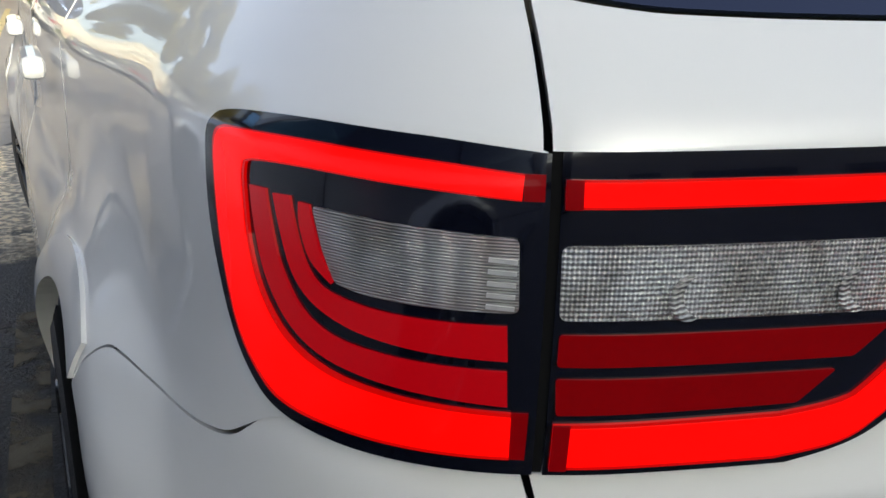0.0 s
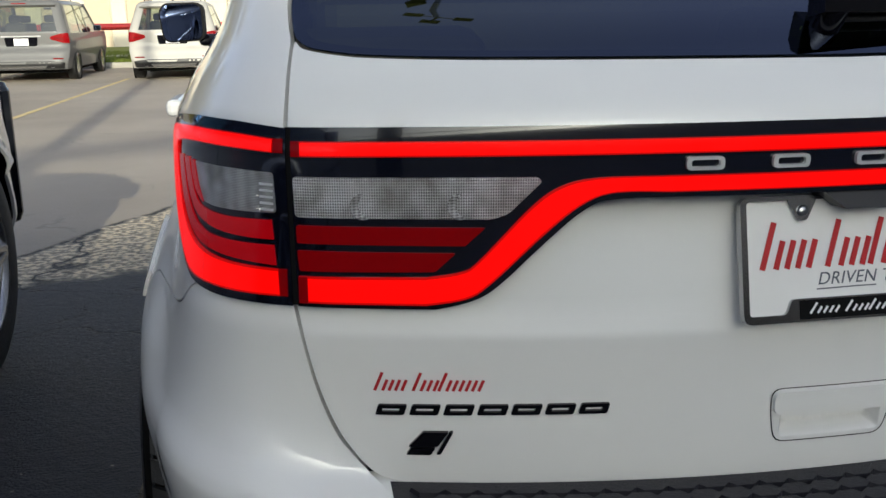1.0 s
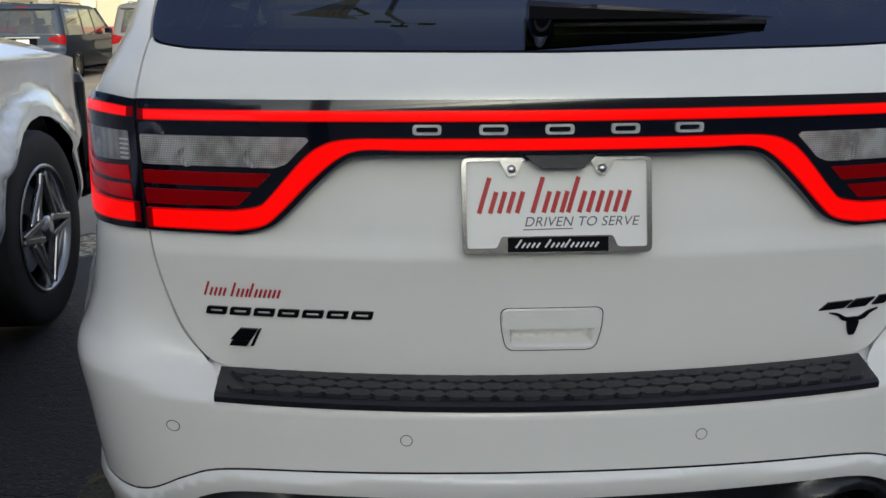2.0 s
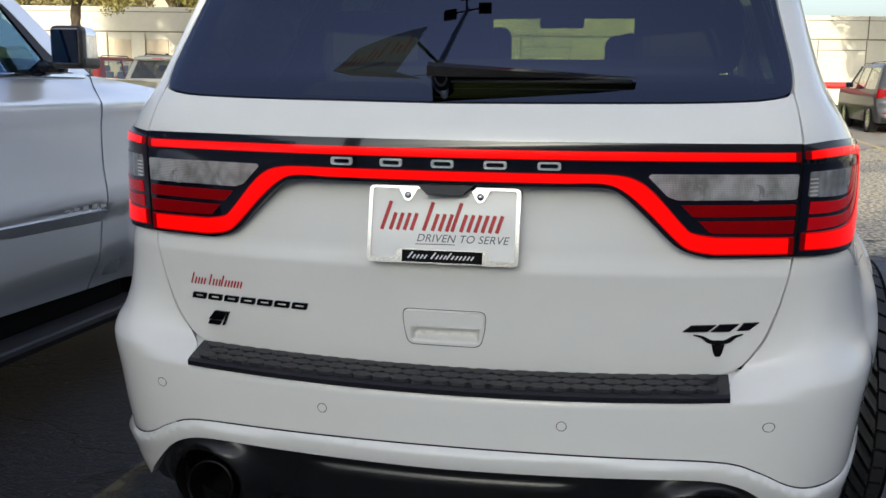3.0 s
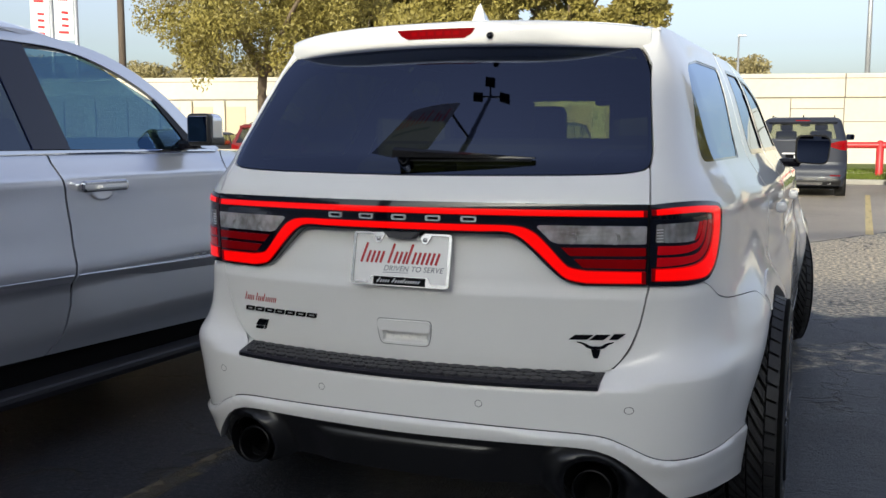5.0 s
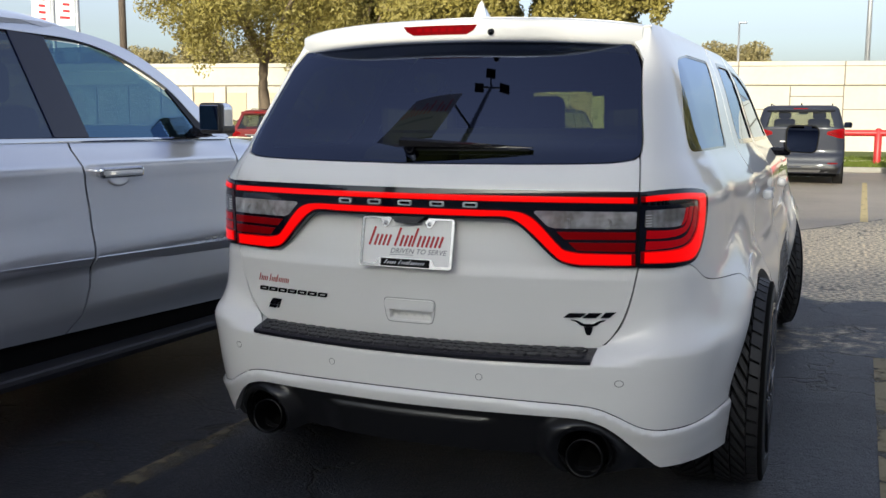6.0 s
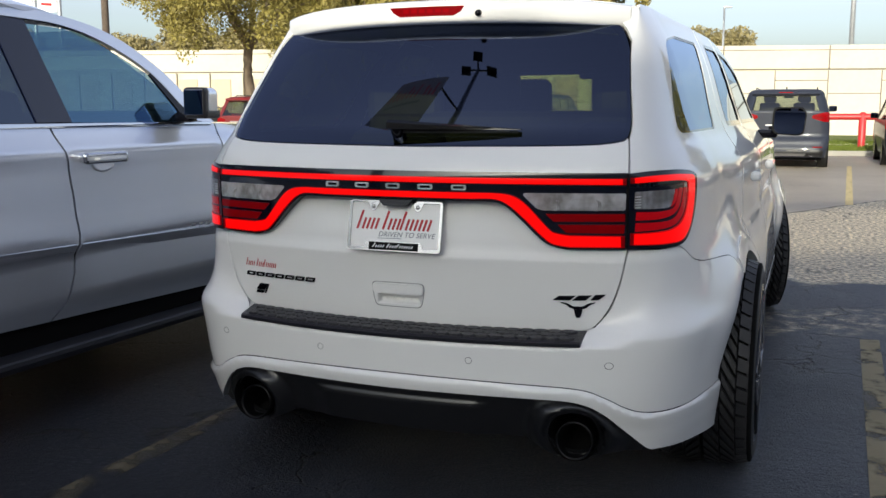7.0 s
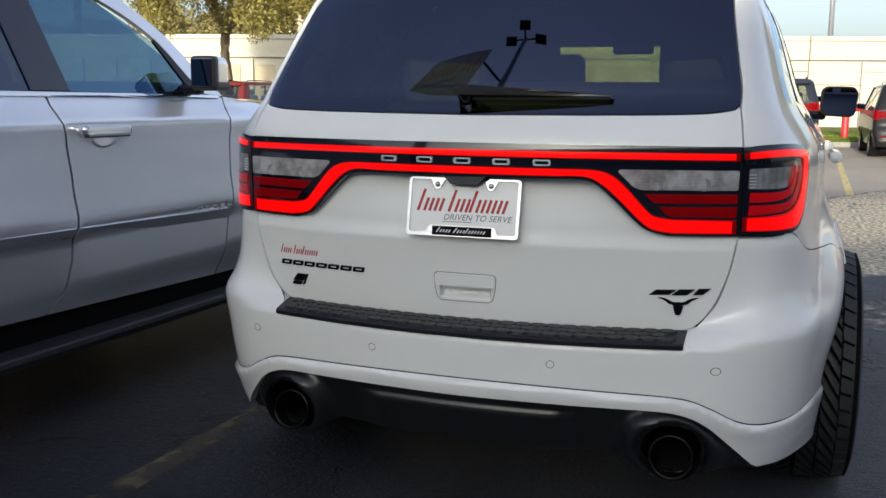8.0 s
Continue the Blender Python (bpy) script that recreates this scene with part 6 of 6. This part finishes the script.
part("tail_end", box(2.0, 0.08, 1.3, 0.03, (TX - 1.0, -1.96, 1.05)), SILVER, silver)
part("nose", box(1.80, 0.12, 0.62, 0.05, (TX - 1.0, 3.26, 0.72)), BLACK_GLOSS, silver)
part("windscreen", mesh("ws", [(TX - 0.10, 1.62, 1.27), (TX - 1.95, 1.62, 1.27), (TX - 1.80, 0.92, 1.68), (TX - 0.22, 0.92, 1.68)], [(0, 1, 2, 3)], False), PALE_GLASS, silver).visible_shadow = False
part("cabin_floor", box(1.8, 3.4, 0.06, 0.0, (TX - 1.0, -0.2, 0.62)), CABIN, silver)
part("dashboard", box(1.75, 0.46, 0.30, 0.09, (TX - 1.0, 1.44, 1.16)), CABIN, silver)
for x in (TX - 0.55, TX - 1.45):
    st = part("seat", box(0.52, 0.16, 0.70, 0.06, (x, 0.60, 1.05), Matrix.Rotation(radians(10), 3, "X"), 3), SEAT, silver)
    part("headrest", box(0.28, 0.10, 0.19, 0.05, (x, 0.53, 1.50), segments=3), SEAT, st)
part("steering_wheel", lathe([(0.0, 0.175), (0.012, 0.187), (0.0, 0.20), (-0.012, 0.187)], 30, "y", True), CABIN, silver, at=pose(TX - 1.45, 1.05, 1.22, -25, 0, 0))
tm = part("door_mirror", box(0.120, 0.16, 0.150, 0.034, segments=4), SILVER, silver, at=pose(TX + 0.074, 1.41, 1.352, 0, 0, 10))
part("mirror_rim", box(0.118, 0.07, 0.148, 0.02, (0, -0.062, 0), segments=3), BLACK_MATT, tm)
part("mirror_glass", box(0.096, 0.006, 0.122, 0.002, (0, -0.096, 0)), MIRROR, tm)
part("mirror_base", box(0.124, 0.165, 0.048, 0.016, (0, 0, -0.056), segments=3), BLACK_MATT, tm, "black lower mirror shell")
part("mirror_arm", box(0.14, 0.07, 0.05, 0.02, (-0.11, 0, -0.075)), BLACK_GLOSS, tm)
wheel(silver, TX + 0.000, 2.45, 0.42, 1, 0.415, 0.28, 0.265, 6, ALLOY, False)
wheel(silver, TX + 0.028, -0.52, 0.42, 1, 0.415, 0.28, 0.265, 6, ALLOY, False)
for y in (2.45, -0.52):
    wheel(silver, TX - 2.05, y, 0.42, -1, 0.415, 0.28, 0.265, 6, ALLOY, False)


# ---- cars across the lot ----
def far_car(x, y, color, label, w=1.85, h=1.70, length=4.6, belt=1.05, van=0.0, plate_z=0.86, yaw=0.0):
    car = thing("parked_car", label, "car", at=pose(x, y, 0, 0, 0, yaw), group="cars across the lot")
    paint = material("car_paint", color, 0.5, spec=0.22, coat=0.45, var=0.03, scale=2, coat_rough=0.03)
    hw = w / 2

    def side_x(z):
        return hw * (0.93 + 0.07 * smooth(0.25, 0.65, z)) - 0.02 * smooth(0.85, belt, z) - max(0.0, z - belt) * (0.30 - 0.12 * van)

    def tail_y(z):
        return 0.06 * smooth(0.40, 0.58, z) - 0.06 + max(0.0, z - belt) * (0.52 - 0.30 * van) + 0.07 * smooth(0.62, 0.72, z) + 0.05 * smooth(0.42, 0.25, z)

    def front_y(z):
        return length - max(0.0, z - belt) * 1.3 - (1.15 if z > belt else 0.0)

    K = 13

    def loops(zs, shrink=None):
        verts, faces = [], []
        for z in zs:
            sx, ty = side_x(z), tail_y(z)
            back = 0.0
            if shrink:
                sx -= shrink.get(z, 0.0)
                back = shrink.get(z, 0.0)
            for k in range(K):
                t = k / (K - 1) * 2 - 1
                verts.append((sx * math.copysign(1 - (1 - abs(t)) ** 2.2, t), ty + back + 0.17 * abs(t) ** 4, z))
            verts += [(sx, front_y(z) - 0.15 - back, z), (sx * 0.85, front_y(z) - back, z), (-sx * 0.85, front_y(z) - back, z), (-sx, front_y(z) - 0.15 - back, z)]
        m = K + 4
        for i in range(len(zs) - 1):
            for k in range(m):
                l = (k + 1) % m
                faces.append((i * m + k, i * m + l, (i + 1) * m + l, (i + 1) * m + k))
        faces += [tuple(range(m))[::-1], tuple((len(zs) - 1) * m + k for k in range(m))]
        return mesh("body", verts, faces)

    part("body", loops([0.26, 0.34, 0.42, 0.50, 0.58, 0.63, 0.68, 0.74, 0.82, 0.90, belt - 0.04, belt]), paint, car).modifiers.new("e", "EDGE_SPLIT").split_angle = radians(40)
    top = [h - 0.10, h - 0.06, h - 0.02, h]
    part("roof", loops(top, {top[1]: 0.01, top[2]: 0.05, top[3]: 0.16}), paint, car).modifiers.new("e", "EDGE_SPLIT").split_angle = radians(40)
    part("cabin_floor", box(w * 0.86, length - 2.2, 0.02, 0, (0, length * 0.5 - 0.35, belt + 0.012)), CABIN, car)
    curl = lambda u: 0.17 * abs(1 - (1 - min(1.0, abs(u))) ** (1 / 2.2)) ** 4
    rear = lambda u, z: (u * side_x(z), tail_y(z) + curl(u), z)
    zb, zt = belt - 0.005, h - 0.085
    part("rear_window", skin(rounded([(-0.80, belt + 0.03), (0.80, belt + 0.03), (0.78, zt), (-0.78, zt)], 0.06), rear, 0.002, 0.006, 0.12), SMOKED, car, "smoked rear window").visible_shadow = False
    part("window_sill", skin([(-0.97, zb), (0.97, zb), (0.97, belt + 0.045), (-0.97, belt + 0.045)], rear, 0.004, 0.02, 0.12), paint, car)
    part("spoiler", skin(rounded([(-0.90, zt - 0.03), (0.90, zt - 0.03), (0.90, zt + 0.03), (-0.90, zt + 0.03)], 0.015), lambda u, z: (u * side_x(z), tail_y(zt) + curl(u) * 0.8 - 0.09 + 0.5 * (z - zt), z), 0, 0.10, 0.1), paint, car)
    wind = [(side_x(zb) * 0.96, front_y(belt + 0.01) + 0.02, zb), (-side_x(zb) * 0.96, front_y(belt + 0.01) + 0.02, zb), (-side_x(zt) * 0.95, front_y(zt), zt), (side_x(zt) * 0.95, front_y(zt), zt)]
    part("windscreen", mesh("ws", wind, [(0, 1, 2, 3)], False), CLEAR, car).visible_shadow = False
    for s in (1, -1):
        side = (lambda p: p) if s > 0 else mirrored
        wall_at = lambda yy, z, s=s: (s * side_x(z), yy, z)
        lo, hi = tail_y(belt) + 0.16, tail_y(zt) + 0.16
        part("corner_pillar", skin(side([(0.78, zb), (0.995, zb), (0.995, zt + 0.01), (0.76, zt + 0.01)]), rear, 0.003, 0.03, 0.08), paint, car)
        for a0, a1, b0, b1 in ((lo - 0.04, lo + 0.22, hi - 0.06, hi + 0.14), (1.52, 1.62, 1.55, 1.63), (2.45, 2.54, 2.40, 2.48)):
            part("side_pillar", mesh("pillar", [wall_at(a0, zb), wall_at(a1, zb), wall_at(b1, zt), wall_at(b0, zt)], [(0, 1, 2, 3)[::s]], False), paint, car)
        part("front_pillar", tube([(s * side_x(zb) * 0.97, front_y(belt + 0.01), zb), (s * side_x(zt) * 0.97, front_y(zt) - 0.02, zt)], 0.04, 8), paint, car)
        glass_quad = [wall_at(lo + 0.1, zb), wall_at(front_y(belt + 0.01), zb), wall_at(front_y(zt), zt), wall_at(hi, zt)]
        part("side_window", mesh("sw", [(px - s * 0.008, py, pz) for px, py, pz in glass_quad], [(0, 1, 2, 3)[::s]], False), SMOKED, car, "smoked side window").visible_shadow = False
        lamp = part("tail_lamp", skin(side(rounded([(0.60, belt - 0.12), (0.86, belt - 0.20), (0.985, belt - 0.21), (0.99, belt + 0.01), (0.86, belt + 0.0), (0.62, belt - 0.06)], 0.02)), rear, 0.006, 0.02, 0.05), RED_LENS, car, "red wraparound tail lamp")
        part("clear_lens", skin(side(rounded([(0.68, belt - 0.115), (0.86, belt - 0.15), (0.88, belt - 0.10), (0.69, belt - 0.08)], 0.01)), rear, 0.010, 0.006, 0.05), RED_DARK, lamp)
        part("bumper_reflector", skin(side(rounded([(0.66, 0.475), (0.88, 0.475), (0.88, 0.50), (0.66, 0.50)], 0.008)), rear, 0.006, 0.01, 0.05), RED_DARK, car, "red bumper reflector")
        mir = part("door_mirror", box(0.19, 0.10, 0.14, 0.04, (s * (hw + 0.09), length - 1.85, belt + 0.09), segments=3), paint, car)
        part("mirror_glass", box(0.15, 0.006, 0.10, 0.002, (s * (hw + 0.09), length - 1.904, belt + 0.09)), MIRROR, mir)
        part("exhaust", lathe([(0.12, 0.040), (-0.03, 0.042), (-0.032, 0.037), (0.10, 0.034), (0.10, 0.0)], 18, "y"), STEEL, car, "steel exhaust tip", at=pose(s * hw * 0.62, 0.0, 0.335))
        part("roof_rail", tube([(s * (side_x(h) - 0.12), 0.75, h - 0.02), (s * (side_x(h) - 0.12), 0.82, h + 0.035), (s * (side_x(h) - 0.12), 2.2, h + 0.035), (s * (side_x(h) - 0.12), 2.3, h - 0.02)], 0.014, 6), BLACK_GLOSS, car)
        for wy in (0.88, length - 0.9):
            wh = part("wheel", lathe([(-0.22, 0.0), (-0.22, 0.30), (-0.20, 0.345), (-0.16, 0.350), (-0.04, 0.350), (0.0, 0.335), (0.012, 0.28), (0.006, 0.23), (-0.03, 0.225), (-0.05, 0.0)], 32), RUBBER, car, at=pose(s * (hw - 0.01), wy, 0.35, 0, 0, 0 if s > 0 else 180))
            part("rim", lathe([(0.0, 0.0), (0.004, 0.06), (-0.012, 0.18), (0.006, 0.225), (-0.02, 0.228)], 20), ALLOY, wh)
            # no arch is cut into the body; a black ring paints its shade
            part("arch_shadow", lathe([(-0.02, 0.30), (0.004, 0.40), (0.006, 0.37)], 32), GAP, wh, "black ring for the shade in the wheel arch")
    for sx, sy in ((-0.38, 1.35), (0.38, 1.35), (-0.40, 2.35), (0.40, 2.35)):
        st = part("seat", box(0.46, 0.14, 0.42, 0.05, (sx, sy, belt + 0.02), segments=2), SEAT, car)
        part("headrest", box(0.27, 0.10, 0.17, 0.05, (sx, sy - 0.02, belt + 0.32), segments=3), SEAT, st)
    part("inner_mirror", box(0.22, 0.03, 0.07, 0.015, (0, front_y(zt) + 0.05, zt - 0.06)), CABIN, car)
    part("bumper_trim", skin(rounded([(-0.92, 0.27), (0.92, 0.27), (0.93, 0.41), (0.60, 0.44), (-0.60, 0.44), (-0.93, 0.41)], 0.03), rear, 0.008, 0.03, 0.1), BLACK_MATT, car)
    part("skid_plate", skin(rounded([(-0.50, 0.29), (0.50, 0.29), (0.54, 0.345), (-0.54, 0.345)], 0.012), rear, 0.014, 0.01, 0.1), STEEL, car, "silver skid plate")
    part("plate_recess", skin(rounded([(-0.32, plate_z - 0.10), (0.32, plate_z - 0.10), (0.35, plate_z + 0.09), (-0.35, plate_z + 0.09)], 0.03), rear, 0.002, 0.006, 0.1), BLACK_GLOSS, car)
    part("plate", box(0.30, 0.01, 0.15, 0.002, (0, rear(0, plate_z)[1] - 0.012, plate_z - 0.01)), PLATE_WHITE, car, "white plate")
    part("trim_bar", skin(rounded([(-0.42, plate_z + 0.095), (0.42, plate_z + 0.095), (0.42, plate_z + 0.125), (-0.42, plate_z + 0.125)], 0.008), rear, 0.008, 0.012, 0.1), STEEL, car, "steel hatch trim")
    part("brake_lamp", box(0.30, 0.02, 0.022, 0.006, (0, tail_y(zt) - 0.092, zt + 0.004)), RED_LENS, car)
    part("antenna_fin", box(0.03, 0.14, 0.06, 0.012, (0, 0.85, h + 0.025)), BLACK_GLOSS, car)
    part("underside", box(w * 0.85, length * 0.9, 0.14, 0.03, (0, length * 0.5, 0.25)), GAP, car)
    return car


far_car(0.62, 20.2, (0.022, 0.026, 0.040), "blue-grey SUV parked facing the grass verge", 1.92, 1.78, belt=1.25)
far_car(3.70, 21.6, (0.012, 0.012, 0.014), "black SUV parked facing the grass verge", 1.84, 1.71, belt=1.08)
far_car(6.9, 22.5, (0.05, 0.05, 0.055), "dark grey SUV parked across the lot", 1.84, 1.68)
far_car(-2.85, 20.9, (0.42, 0.40, 0.36), "silver SUV parked facing the grass verge", 1.90, 1.68, belt=1.02)
far_car(-6.05, 21.2, (0.13, 0.128, 0.125), "grey minivan parked facing the grass verge", 1.98, 1.74, 5.0, 1.02, 0.7)
far_car(-9.1, 21.4, (0.02, 0.03, 0.05), "dark blue minivan parked across the lot", 1.95, 1.74, 5.0, 1.02, 0.7)
far_car(-12.1, 21.6, (0.16, 0.16, 0.155), "grey SUV parked across the lot", 1.90, 1.76, belt=1.10)
far_car(-15.2, 22.6, (0.16, 0.02, 0.02), "dark red SUV parked across the lot", 1.84, 1.74, belt=1.10)
far_car(-18.8, 23.0, (0.05, 0.05, 0.055), "dark hatchback parked across the lot", 1.80, 1.50)
far_car(10.0, 22.6, (0.62, 0.61, 0.58), "white SUV parked across the lot", 1.86, 1.70)
far_car(13.1, 22.9, (0.40, 0.02, 0.02), "red SUV parked across the lot", 1.84, 1.66)
far_car(16.3, 23.1, (0.30, 0.30, 0.30), "silver SUV parked across the lot", 1.84, 1.66)
far_car(19.4, 23.4, (0.62, 0.61, 0.58), "white SUV parked across the lot", 1.86, 1.70)
far_car(10.6, 14.2, (0.62, 0.61, 0.58), "white SUV parked across the lot", 1.86, 1.68, yaw=-62)
far_car(13.8, 17.0, (0.38, 0.02, 0.02), "red SUV parked across the lot", 1.84, 1.64, yaw=-62)
# unseen car, added to keep sunlit ground from brightening the silver car's underside
far_car(-5.75, -1.3, (0.05, 0.05, 0.055), "unseen dark grey SUV added beyond the silver one to block light", 1.90, 1.74)
